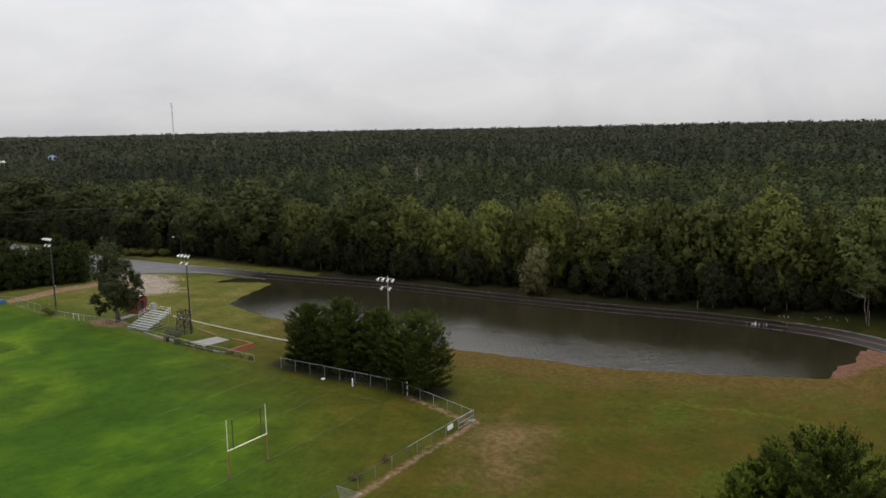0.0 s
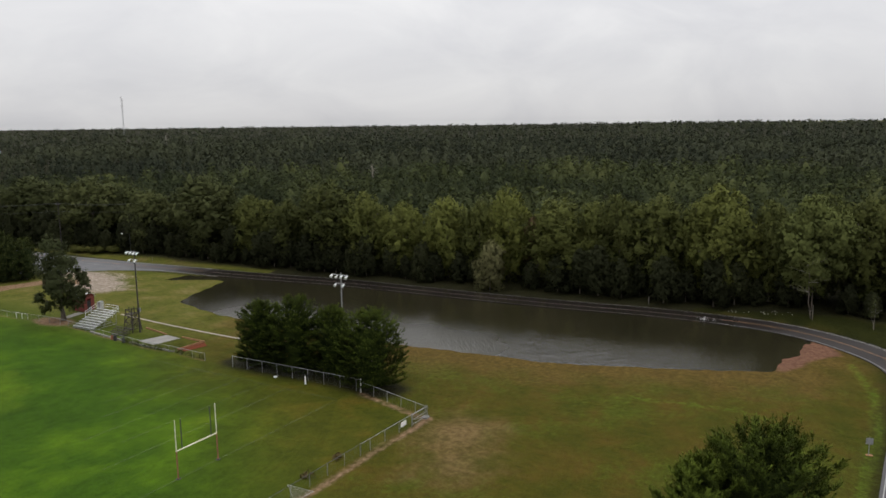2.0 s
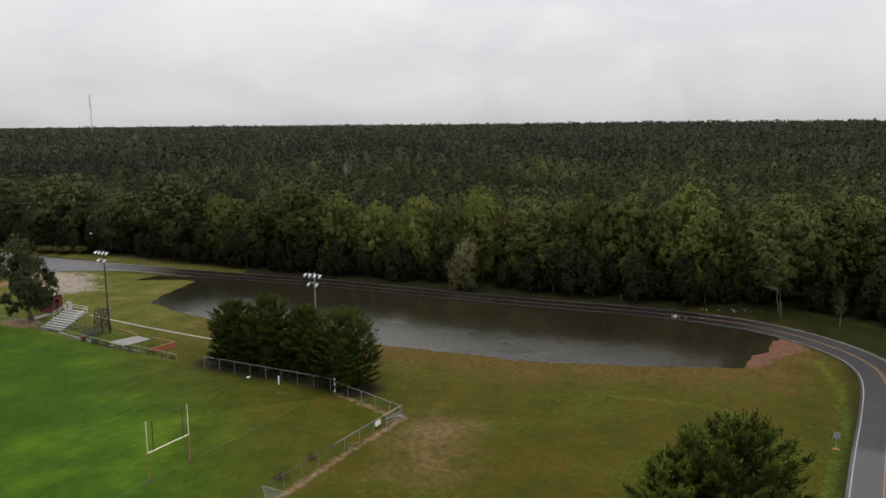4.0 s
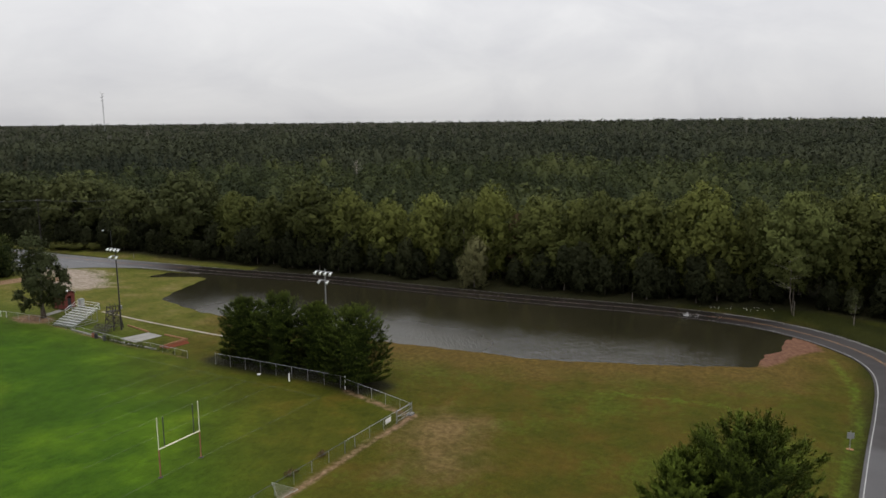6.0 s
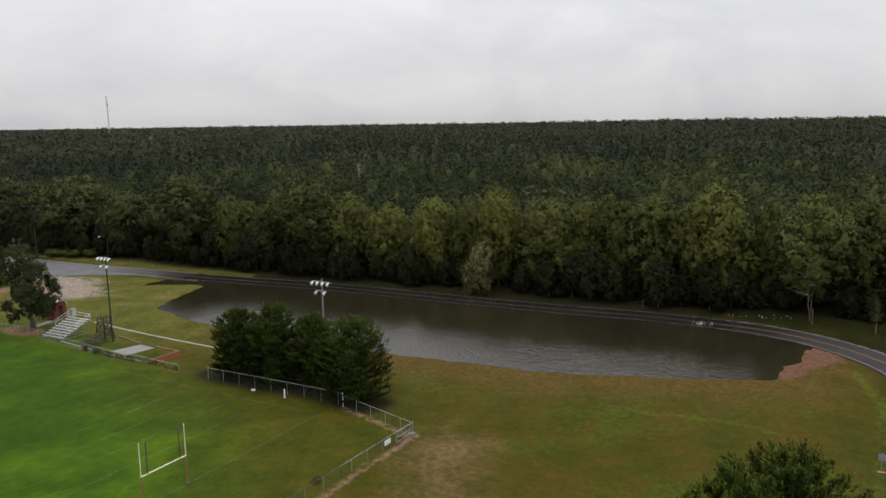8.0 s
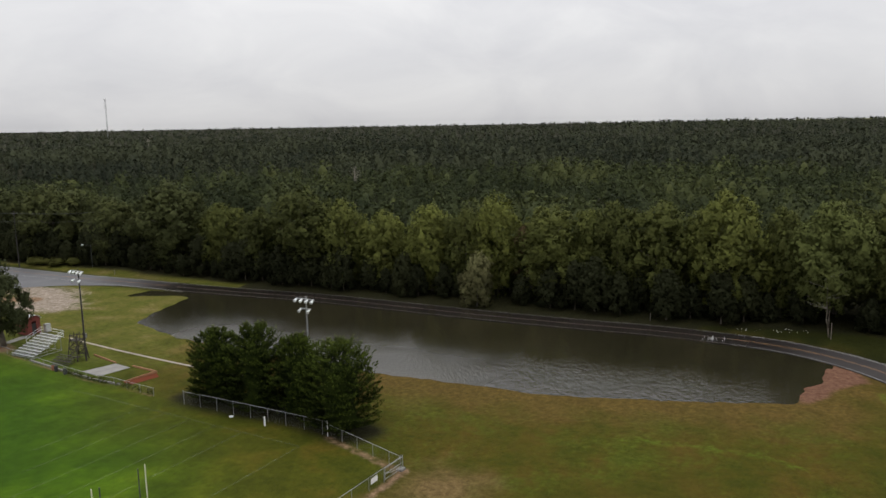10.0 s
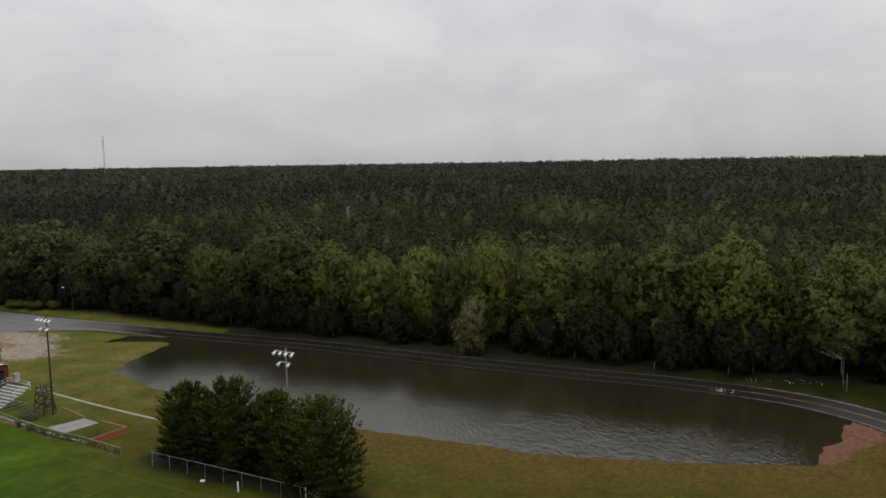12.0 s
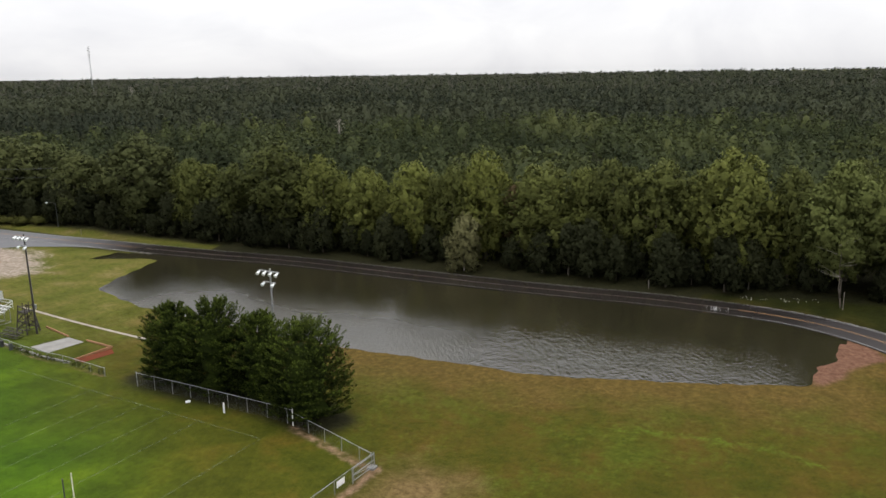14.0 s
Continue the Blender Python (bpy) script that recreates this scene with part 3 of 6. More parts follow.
FENCE_BACK = np.array([(4.0, 30.0), (4.4, 39), (4.0, 44), (4.6, 52), (5.6, 62), (6.6, 71), (6.2, 77), (5.2, 84), (4.8, 95), (6.4, 109), (3.0, 115), (-10, 119), (-22, 120.4), (-70, 124)], float)
SAND = np.array([(24, 99), (29, 92.5), (34, 90.5), (39.5, 95.5), (44, 104), (47, 118), (44, 132), (36, 112), (29, 106)], float)
APRON = np.array([(57.5, 96), (53.6, 107), (49.8, 115), (44.9, 121.5), (40.4, 126), (36.9, 129), (32, 138), (33, 160), (44, 182), (52, 190), (57, 178), (58.5, 147), (60, 120), (60, 100)], float)


def ground_height(x, y):
    s = -signed(x, y, SHORE)
    rough = np.sin(x * 0.9 + 1.3 * np.sin(y * 0.37)) * np.sin(y * 0.8 + 1.1 * np.sin(x * 0.43)) + 0.6 * np.sin(x * 1.7 - y * 1.3)
    s = s + 0.22 * rough * np.clip(1.5 - np.abs(s) / 6, 0, 1)
    t = np.clip(s / 30, 0, 1)
    z = WATER_Z + t * t * (3 - 2 * t) * 0.95 + np.clip(s, 0, 1) * 0.05
    z = np.where(s < 0, WATER_Z - np.minimum(0.8, -s * 0.08), z)
    north = np.clip((y - 125) / 45, 0, 1)
    z = np.where(s < 0, z, z * (1 - north) - 1.0 * north)
    dr = np.minimum(line_distance(x, y, ROAD[::2]), np.maximum(-signed(x, y, APRON), 0) + 3.6)
    k = np.clip(1 - (dr - 4.2) / 7, 0, 1)
    k = k * k * (3 - 2 * k)
    under = ROAD_Z - 0.09
    z = z * (1 - k) + np.where(s < 0, np.minimum(z, under), under) * k
    return z


def axis(lo, hi, fine_lo, fine_hi, step):
    mid = list(np.arange(fine_lo, fine_hi + step, step))
    a, d = [fine_lo], step
    while a[-1] > lo:
        d *= 1.35
        a.append(a[-1] - d)
    b, d = [mid[-1]], step
    while b[-1] < hi:
        d *= 1.35
        b.append(b[-1] + d)
    return np.array(a[:0:-1] + mid + b[1:])


# ---- ground ----
def make_ground():
    xs, ys = axis(-4600, 4600, -60, 90, 1.1), axis(-4600, 4600, -85, 135, 1.1)
    gx, gy = np.meshgrid(xs, ys, indexing="ij")
    x, y = gx.ravel(), gy.ravel()
    z = ground_height(x, y)
    nx, ny = len(xs), len(ys)
    i, j = np.meshgrid(np.arange(nx - 1), np.arange(ny - 1), indexing="ij")
    a = (i * ny + j).ravel()
    faces = np.stack([a, a + ny, a + ny + 1, a + 1], 1)
    me = bpy.data.meshes.new("ground")
    me.from_pydata(np.stack([x, y, z], 1).tolist(), [], faces.tolist())
    me.polygons.foreach_set("use_smooth", [True] * len(me.polygons))
    dirt = 0.40 - line_distance(x, y, WORN_STRIP)
    dirt = np.maximum(dirt, 0.38 - line_distance(x, y, FENCE_SIDE[4:] - np.array([0.55, 0.1])))
    dirt = np.maximum(dirt, 1.6 - np.hypot((x - 7.4) * 0.6, (y - 75.0) * 0.35))
    dirt = np.maximum(dirt, 0.2 - line_distance(x, y, FENCE_BACK))
    dead = 3.8 - np.minimum(np.hypot((x + 2) * 0.8, (y + 20.0) * 0.9), 2.0 + np.hypot((x + 9) * 0.6, (y + 24) * 0.7))
    bank = 9.5 - np.abs(signed(x, y, SHORE)) - 6.0 * (x > 62) - 20 * np.clip((y - 40) / 16, 0, 1)
    dirt = np.maximum(dirt, 2.6 - line_distance(x, y, np.array([(9, 112.5), (20, 114.5), (30, 112), (34, 106)], float)))
    lush = np.minimum(np.minimum(-6 - x + np.clip((y - 24) * 0.5, 0, 22), 30.0), signed(x, y, PITCH) + 4)
    lush = np.minimum(lush, (y - 4) * 0.7 + (-x - 15) * 0.9)
    fresh = np.maximum(0.25 - line_distance(x, y, FRESH_A), 0.45 - line_distance(x, y, FRESH_B))
    shore_wet = 0.9 - np.abs(signed(x, y, SHORE))
    road = line_distance(x, y, ROAD[::2])
    meadow = signed(x, y, MEADOW)
    for name, v in (("pitch", signed(x, y, PITCH)), ("lush", np.clip(lush, -40, 40)), ("dirt", np.clip(dirt, -8, 8)), ("dead", np.clip(dead, -20, 20)), ("bank", np.clip(bank, -20, 20)), ("fresh", np.clip(fresh, -8, 8)), ("sand", np.clip(signed(x, y, SAND), -20, 20)), ("clay", np.clip(signed(x, y, CLAY), -8, 8)),
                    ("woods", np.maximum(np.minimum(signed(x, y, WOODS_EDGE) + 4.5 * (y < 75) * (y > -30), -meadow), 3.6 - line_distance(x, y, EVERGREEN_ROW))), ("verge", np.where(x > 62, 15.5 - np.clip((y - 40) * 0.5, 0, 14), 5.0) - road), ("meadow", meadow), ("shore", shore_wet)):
        at = me.attributes.new(name, "FLOAT", "POINT")
        at.data.foreach_set("value", np.clip(v, -60, 60).astype(np.float32))
    me.materials.append(M_GROUND)
    me.update()
    tagged(new("ground", me), "mown grass field, dry meadow and bare red soil", "ground", kind="structure")


WORN_STRIP = np.array([(0.5, -14.5), (-4, -14.6), (-9.2, -14.2), (-16.6, -14.4), (-22, -14.5), (-34, -14.2)], float)
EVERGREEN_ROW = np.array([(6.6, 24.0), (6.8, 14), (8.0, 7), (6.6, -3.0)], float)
FRESH_A = np.array([(20.4, -31.5), (22.4, -40.8), (22.8, -48.1), (21.0, -52.5)], float)
FRESH_B = np.array([(53.2, -59.4), (40.1, -63.0), (26.2, -63.9), (14.5, -63.4), (2.2, -62.9), (-30, -62.4)], float)
MEADOW = np.array([(150, 790), (310, 835), (420, 1080), (220, 1100)], float)
LOW_WOODS = np.array([(84, 340), (160, 300), (430, 800), (350, 850), (240, 760)], float)
make_ground()
tagged(part("ground_pasture", Geo().add([(x, y, -0.6) for x, y in MEADOW], [tuple(range(len(MEADOW)))[::-1]]), M_PASTURE), "distant mown pasture beyond the woods", "ground", kind="structure")

# ---- flood water ----
WATER_OUT = np.array([(24, 99), (24, 20), (26, -30), (42, -58), (67, -56), (71.5, -50), (72.2, -30), (68.5, 10), (66, 52), (61, 84), (57, 98)], float)


def make_water_sheet():
    g = Geo()
    g.add([(x, y, WATER_Z) for x, y in WATER_OUT], [tuple(range(len(WATER_OUT)))])
    part("water", g, M_WATER)
    tagged(bpy.data.objects["water"], "still brown flood water covering low ground beside the road", "water", kind="structure")


make_water_sheet()


# ---- road ----
def sweep(line, offs, z, closed_under=True):
    """A ribbon along a line between two offsets, with a small thickness."""
    d = np.gradient(line, axis=0)
    d /= np.linalg.norm(d, axis=1, keepdims=True)
    nrm = np.stack([-d[:, 1], d[:, 0]], 1)
    g = Geo()
    a, b = (line + nrm * o for o in offs)
    vs = [(*p, z) for p in a] + [(*p, z) for p in b] + [(*p, z - 0.06) for p in a] + [(*p, z - 0.06) for p in b]
    n = len(line)
    fs = []
    for i in range(n - 1):
        fs += [(i + n, i, i + 1, i + 1 + n)[::-1]]
        if closed_under:
            fs += [(i, i + 1, i + 1 + 2 * n, i + 2 * n), (i + n, i + 3 * n, i + 1 + 3 * n, i + 1 + n)]
    return g.add(vs, fs)


road_ob = part("road", sweep(ROAD, (-3.6, 3.6), ROAD_Z), M_ASPHALT)
soak = road_ob.data.attributes.new("soaked", "FLOAT", "POINT")
soak.data.foreach_set("value", np.clip((26 - np.abs(np.tile(ROAD[:, 1], 4) - 26) + 52) / 22, 0, 1).astype(np.float32) * (np.tile(ROAD[:, 0], 4) > 55))
bleach = road_ob.data.attributes.new("bleached", "FLOAT", "POINT")
bleach.data.foreach_set("value", np.maximum(np.clip((np.tile(ROAD[:, 1], 4) - 92) / 25, 0, 1), 0.4 * (np.tile(ROAD[:, 0], 4) < 18.6) * (np.tile(ROAD[:, 1], 4) < -40)).astype(np.float32))
tagged(road_ob, "wet grey two-lane asphalt road bending round the flood", "road", kind="structure")
flooded = np.where((ROAD[:, 0] > 55) & (ROAD[:, 1] > -38) & (ROAD[:, 1] < 92))[0]
stretches = ((slice(0, flooded[0] + 1), 0), (slice(flooded[0], flooded[-1] + 1), 1), (slice(flooded[-1], None), 0))
for off, wid, mats, lab in ((-3.2, 0.12, (M_WHITE_LINE, M_WET_LINE), "white edge line"), (3.2, 0.12, (M_WHITE_LINE, M_WET_LINE), "white edge line"), (-0.14, 0.11, (M_YELLOW_LINE, M_WET_YELLOW), "yellow centre line"), (0.14, 0.11, (M_YELLOW_LINE, M_WET_YELLOW), "yellow centre line")):
    for cut, wet in stretches:
        tagged(part("road_marking", sweep(ROAD[cut], (off - wid / 2, off + wid / 2), ROAD_Z + 0.006, False), mats[wet]), ("silted " if wet else "worn ") + lab + (" under flood water" if wet else " on the road"), "road marking", kind="structure")
rng_e = np.random.default_rng(61)
edged = np.where((ROAD[:, 0] > 34) & (ROAD[:, 1] > -70) & (ROAD[:, 1] < 118))[0]
for side in (-1, 1):
    for i in edged[:-1]:
        if side > 0 and ROAD[i, 1] < 84:
            continue
        d_e = ROAD[i + 1] - ROAD[i]
        long_e = float(np.hypot(*d_e))
        d_e = d_e / long_e
        mid_e = (ROAD[i] + ROAD[i + 1]) / 2 + np.array([-d_e[1], d_e[0]]) * side * (3.66 + rng_e.uniform(-0.03, 0.05))
        wet_e = -40 < ROAD[i, 1] < 84
        wide_e = rng_e.uniform(0.16, 0.30) * (0.45 if wet_e else 0.65)
        tagged(part("kerb", Geo().box((mid_e[0], mid_e[1], ROAD_Z - 0.03), (long_e * rng_e.uniform(0.8, 0.98), wide_e, 0.09), Matrix.Rotation(math.atan2(d_e[1], d_e[0]), 3, "Z"), 0.03), M_WET_LINE if wet_e else M_CONCRETE), "broken pale concrete road edge", "kerb", "broken road edge", "structure")
ap = Geo().add([(x, y, ROAD_Z - 0.012) for x, y in APRON], [tuple(range(len(APRON)))])
ap_ob = part("pavement", ap, M_ASPHALT)
ap_ob.data.attributes.new("bleached", "FLOAT", "POINT").data.foreach_set("value", np.ones(len(APRON), np.float32))
tagged(ap_ob, "wide wet asphalt turn-off beside the road", "pavement", kind="structure")

# ---- trees ----
def sphere_dirs(rng, n, low=-0.35):
    """n directions on a ball, few of them pointing down."""
    z = rng.uniform(low, 1.0, n)
    a = rng.uniform(0, 2 * np.pi, n)
    r = np.sqrt(1 - np.minimum(z * z, 1))
    return np.stack([r * np.cos(a), r * np.sin(a), z], 1)


def sprays(rng, centres, normals, size, stretch=1.0):
    """Leaf sprays: one pointed blade round each centre, its face along its normal."""
    n = len(centres)
    nr = normals / np.linalg.norm(normals, axis=1, keepdims=True)
    up = rng.normal(size=(n, 3))
    up[:, 2] += stretch
    u = np.cross(nr, up)
    u /= np.linalg.norm(u, axis=1, keepdims=True) + 1e-9
    v = np.cross(u, nr)
    u = u * (size * rng.uniform(0.5, 0.85, n))[:, None]
    v = v * (size * rng.uniform(0.7, 1.3, n) * (1.3 if stretch > 1.5 else 1.0))[:, None]
    return np.stack([centres - u - v * 0.45, centres + u * rng.uniform(0.6, 1.0, n)[:, None] - v * 0.35, centres + v], 1)


def lobe_core(rng, c, r, seg=7, ring=3):
    """The dense inside of a leafy lobe: a lumpy shell, wavy all over, under the outer sprays."""
    a = np.arange(seg) * 2 * np.pi / seg + rng.uniform(0, 1)
    e = np.linspace(-0.55, 1.25, ring)
    p = np.stack([np.outer(np.cos(e), np.cos(a)), np.outer(np.cos(e), np.sin(a)), np.outer(np.sin(e), np.ones(seg))], 2)
    p = c + p * r * rng.uniform(0.55, 0.92, (ring, seg, 1))
    top = c + np.array([0, 0, r[2] * 0.85])
    tri = []
    for i in range(seg):
        j = (i + 1) % seg
        for k in range(ring - 1):
            tri += [(p[k, i], p[k, j], p[k + 1, i]), (p[k, j], p[k + 1, j], p[k + 1, i])]
        tri.append((p[-1, i], p[-1, j], top))
    return np.array(tri)


def lobe_sprays(rng, lobes, per_area, size, low=-0.35, jitter=0.28, stretch=1.0, whole=0.5, centre=1.1, core=0.5):
    out, nrm = [], []
    mid = np.mean([np.array(c, float) for c, _ in lobes], axis=0) * np.array([1, 1, centre])
    wide = max(np.linalg.norm(np.array(c, float)[:2]) + r[0] for c, r in lobes)
    tall = max(0.5, max(c[2] + r[2] for c, r in lobes) - mid[2])

    def soft_normals(p, d):
        """Rounded shading: partly of the lobe, partly of the whole crown."""
        k = (p - mid) / np.array([wide, wide, tall])
        k /= np.linalg.norm(k, axis=1, keepdims=True) + 1e-6
        k = (1 - whole) * d + whole * k + rng.normal(size=p.shape) * 0.10
        return k / np.linalg.norm(k, axis=1, keepdims=True)

    for c, r in lobes:
        c, r = np.array(c, float), np.array(r, float)
        n = max(4, int(per_area * (r[0] * r[1] + r[2] * (r[0] + r[1])) * 2.6))
        d = sphere_dirs(rng, n, low)
        p = c + d * r * (rng.uniform(0.68, 1.0, n) + 0.6 * rng.uniform(0, 1, n) ** 3)[:, None]
        out.append(sprays(rng, p, d / r * r.mean() + rng.normal(size=(n, 3)) * jitter, size * rng.uniform(0.7, 1.3, n), stretch))
        nrm.append(soft_normals(p, d))
        if r.mean() > core:
            t = lobe_core(rng, c, r)
            mid_t = t.mean(axis=1)
            d = (mid_t - c) / r
            out.append(t)
            nrm.append(soft_normals(mid_t, d / np.linalg.norm(d, axis=1, keepdims=True)))
    return np.concatenate([np.concatenate(out), np.concatenate(nrm)[:, None, :]], axis=1)


def leafy_crown(rng, h, w, bottom=0.05, lobes=24, clumps=24, blades=20, size=0.36, foot=0.72, widest=0.45, lobe=(0.24, 0.40), clump=(0.085, 0.15), core=0.60, inner=85, point=1.0, dome=2.2):
    """Crown of a broadleaf tree: great boughs, each covered with leafy clumps, each clump a tuft of leaf sprays."""

    def reach(u):
        return w * np.where(u < widest, foot + (1 - foot) * np.sin(np.pi / 2 * u / widest), np.sqrt(np.clip(1 - (np.maximum(u - widest, 0) / (1.03 - widest)) ** dome, 0.01, 1)))

    i = np.arange(lobes)
    u = (i + 0.5) / lobes
    s = w * rng.uniform(*lobe, lobes)
    a = i * 2.4 + rng.uniform(-0.5, 0.5, lobes)
    rr = np.maximum(reach(u) * rng.uniform(0.86, 1.06, lobes) - s, 0)
    rr = np.where((i % 5 == 4) & (u < 0.9), rr * 0.45, rr)
    z = h * bottom + (h * (1 - bottom) - s) * u + s * 0.4 * (1 - u)
    tall = rng.uniform(0.95, 1.35, lobes)
    c = np.stack([rr * np.cos(a), rr * np.sin(a), z], 1)
    rad = np.stack([s, s, s * tall], 1)
    heart = np.array([0, 0, h * 0.54])
    pos, nrm = [], []
    for k in range(lobes):
        d = sphere_dirs(rng, clumps, -0.75)
        p = c[k] + d * rad[k] * rng.uniform(0.86, 1.12, clumps)[:, None]
        # leave out what lies inside another bough
        gap = np.linalg.norm((p[:, None] - c[None]) / rad[None], axis=2)
        gap[:, k] = 9
        keep = gap.min(axis=1) > 0.84
        pos.append(p[keep])
        nrm.append(d[keep])
    pos, nrm = np.concatenate(pos), np.concatenate(nrm)
    r = w * rng.uniform(*clump, len(pos))
    q = np.repeat(np.arange(len(pos)), blades)
    n = len(q)
    d = rng.normal(size=(n, 3)) + 0.65 * nrm[q] + np.array([0, 0, 0.40])
    d /= np.linalg.norm(d, axis=1, keepdims=True)
    p = pos[q] + d * (r[q] * (rng.uniform(0.2, 1.15, n) + 0.6 * rng.uniform(0, 1, n) ** 3))[:, None] * np.array([1, 1, 1.25])
    tri = sprays(rng, p, d + rng.normal(size=(n, 3)) * 0.35, size * rng.uniform(0.7, 1.3, n), point)
    whole = (pos - heart) / np.array([w, w, h * 0.55])
    whole /= np.linalg.norm(whole, axis=1, keepdims=True) + 1e-6
    face = 0.24 * d + 0.36 * nrm[q] + 0.66 * whole[q] + rng.normal(size=(n, 3)) * 0.10
    out = [np.concatenate([tri, (face / np.linalg.norm(face, axis=1, keepdims=True))[:, None]], 1)]
    if core:
        for k in range(lobes):
            # a loose inner layer of leaves over a small dense heart
            way = sphere_dirs(rng, inner, -0.7)
            near = c[k] + way * rad[k] * rng.uniform(core, 0.98, inner)[:, None]
            soft = way + 0.4 * (near - heart) / np.array([w, w, h * 0.55]) + rng.normal(size=(inner, 3)) * 0.25
            out.append(np.concatenate([sprays(rng, near, way + rng.normal(size=(inner, 3)) * 0.5, size * 1.35 * rng.uniform(0.7, 1.3, inner), point), (soft / np.linalg.norm(soft, axis=1, keepdims=True))[:, None]], 1))
            t = lobe_core(rng, c[k], rad[k] * core, 6, 3)
            away = (t.mean(axis=1) - c[k]) / rad[k]
            out.append(np.concatenate([t, (away / np.linalg.norm(away, axis=1, keepdims=True))[:, None]], 1))
    return np.concatenate(out)


def trunk_geo(rng, h, r, limbs=6, lean=0.03):
    g = Geo()
    pts = [Vector((0, 0, -0.3))]
    for k in range(1, 6):
        pts.append(Vector((rng.normal() * lean * h * k / 5, rng.normal() * lean * h * k / 5, h * 0.8 * k / 5)))
    for k in range(5):
        g.tube(pts[k], pts[k + 1], r * (1 - 0.17 * k) * (1.35 if k == 0 else 1), r * (1 - 0.17 * (k + 1)), 7)
    for k in range(limbs):
        u = 0.3 + 0.6 * k / max(1, limbs)
        base = pts[int(u * 5)]
        a = k * 2.4
        tip = base + Vector((math.cos(a) * h * 0.2, math.sin(a) * h * 0.2, h * 0.14))
        mid = base.lerp(tip, 0.5) + Vector((0, 0, -h * 0.015))
        g.tube(base, mid, r * 0.42, r * 0.28, 5).tube(mid, tip, r * 0.28, r * 0.08, 5)
    return g


def tree_kind(seed, h, w, leaf, bark, r=0.28, **form):
    rng = np.random.default_rng(seed)
    return spray_mesh("crown", leafy_crown(rng, h, w, **form), leaf), trunk_geo(rng, h, r).mesh("trunk", bark, True)


def cedar_kind(seed, h, w, boughs, plumes, blades, long, wide, leaf=M_CEDAR, foot=0.86, heart=0.66, rise=16, spread=0.13, tone0=0.0, dome=3.6):
    """Dense evergreen: boughs that sweep out and up from the stem, feathered with pointed plumes over a heart tinted as
    if in shade.
    """
    rng = np.random.default_rng(seed)

    def reach(u):
        return w * np.where(u < 0.34, foot + (1 - foot) * u / 0.34, np.clip(1 - (np.maximum(u - 0.34, 0) / 0.68) ** dome, 0.02, 1) ** 0.5)

    # boughs: root on the stem, way out, length
    u = (np.arange(boughs) + rng.uniform(0, 1, boughs)) / boughs
    az = np.arange(boughs) * 2.39996 + rng.normal(size=boughs) * 0.25
    tilt = np.radians(rise + 42 * u ** 1.6 + 28 * np.clip((u - 0.78) / 0.22, 0, 1) * rng.uniform(0.2, 1, boughs)) + rng.normal(size=boughs) * 0.12
    length = reach(u) * rng.uniform(0.80, 1.12, boughs)
    root = np.stack([np.zeros(boughs), np.zeros(boughs), h * (0.03 + 0.90 * u) - length * np.sin(tilt) * 0.75], 1)
    out = np.stack([np.cos(az), np.sin(az), np.zeros(boughs)], 1)
    # plumes along the outer half of each bough, fanned to both sides
    k = np.repeat(np.arange(boughs), plumes)
    n = len(k)
    s = 1 - 0.62 * rng.uniform(0, 1, n) ** 1.25
    bend = tilt[k] + 0.30 * (s - 0.5)
    run = length[k] * s
    base = root[k] + out[k] * (run * np.cos(tilt[k]))[:, None]
    base[:, 2] += run * np.sin(bend) + rng.normal(size=n) * 0.10 * long
    across = np.stack([-np.sin(az[k]), np.cos(az[k]), np.zeros(n)], 1)
    fan = rng.normal(size=n) * 0.6
    base += across * (np.sin(fan) * length[k] * 0.24 * (1.15 - s) + rng.normal(size=n) * spread * length[k] * s)[:, None]
    way = out[k] * (np.cos(fan) * np.cos(bend))[:, None] + across * np.sin(fan)[:, None]
    way[:, 2] += np.sin(bend) + rng.uniform(-0.05, 0.55, n)
    way /= np.linalg.norm(way, axis=1, keepdims=True)
    size = long * rng.uniform(0.6, 1.3, n)
    # blades: short needled twigs, herring-bone along each plume
    j = np.repeat(np.arange(n), blades)
    m = len(j)
    v = rng.uniform(0, 1, m)
    side = rng.normal(size=(m, 3))
    side -= (side * way[j]).sum(1, keepdims=True) * way[j]
    side /= np.linalg.norm(side, axis=1, keepdims=True)
    p = base[j] + way[j] * (size[j] * (v * 1.1 - 0.3))[:, None] + side * (size[j] * 0.20 * (1 - v) ** 0.8 * rng.uniform(0.2, 1, m))[:, None]
    blade = way[j] + side * rng.uniform(0.4, 1.0, m)[:, None] + rng.normal(size=(m, 3)) * 0.15
    blade /= np.linalg.norm(blade, axis=1, keepdims=True)
    flat = np.cross(blade, side + rng.normal(size=(m, 3)) * 0.5)
    flat /= np.linalg.norm(flat, axis=1, keepdims=True)
    ln = (size[j] * rng.uniform(0.22, 0.42, m))[:, None]
    wd = (wide * rng.uniform(0.6, 1.3, m))[:, None]
    tri = np.stack([p - flat * wd, p + flat * wd * 0.9, p + blade * ln], 1)
    whole = (p - np.array([0, 0, h * 0.36])) / np.array([w, w, h * 0.62])
    face = 0.60 * whole / (np.linalg.norm(whole, axis=1, keepdims=True) + 1e-6) + 0.30 * side + 0.35 * way[j]
    face /= np.linalg.norm(face, axis=1, keepdims=True)
    parts = [np.concatenate([tri, face[:, None, :]], axis=1)]
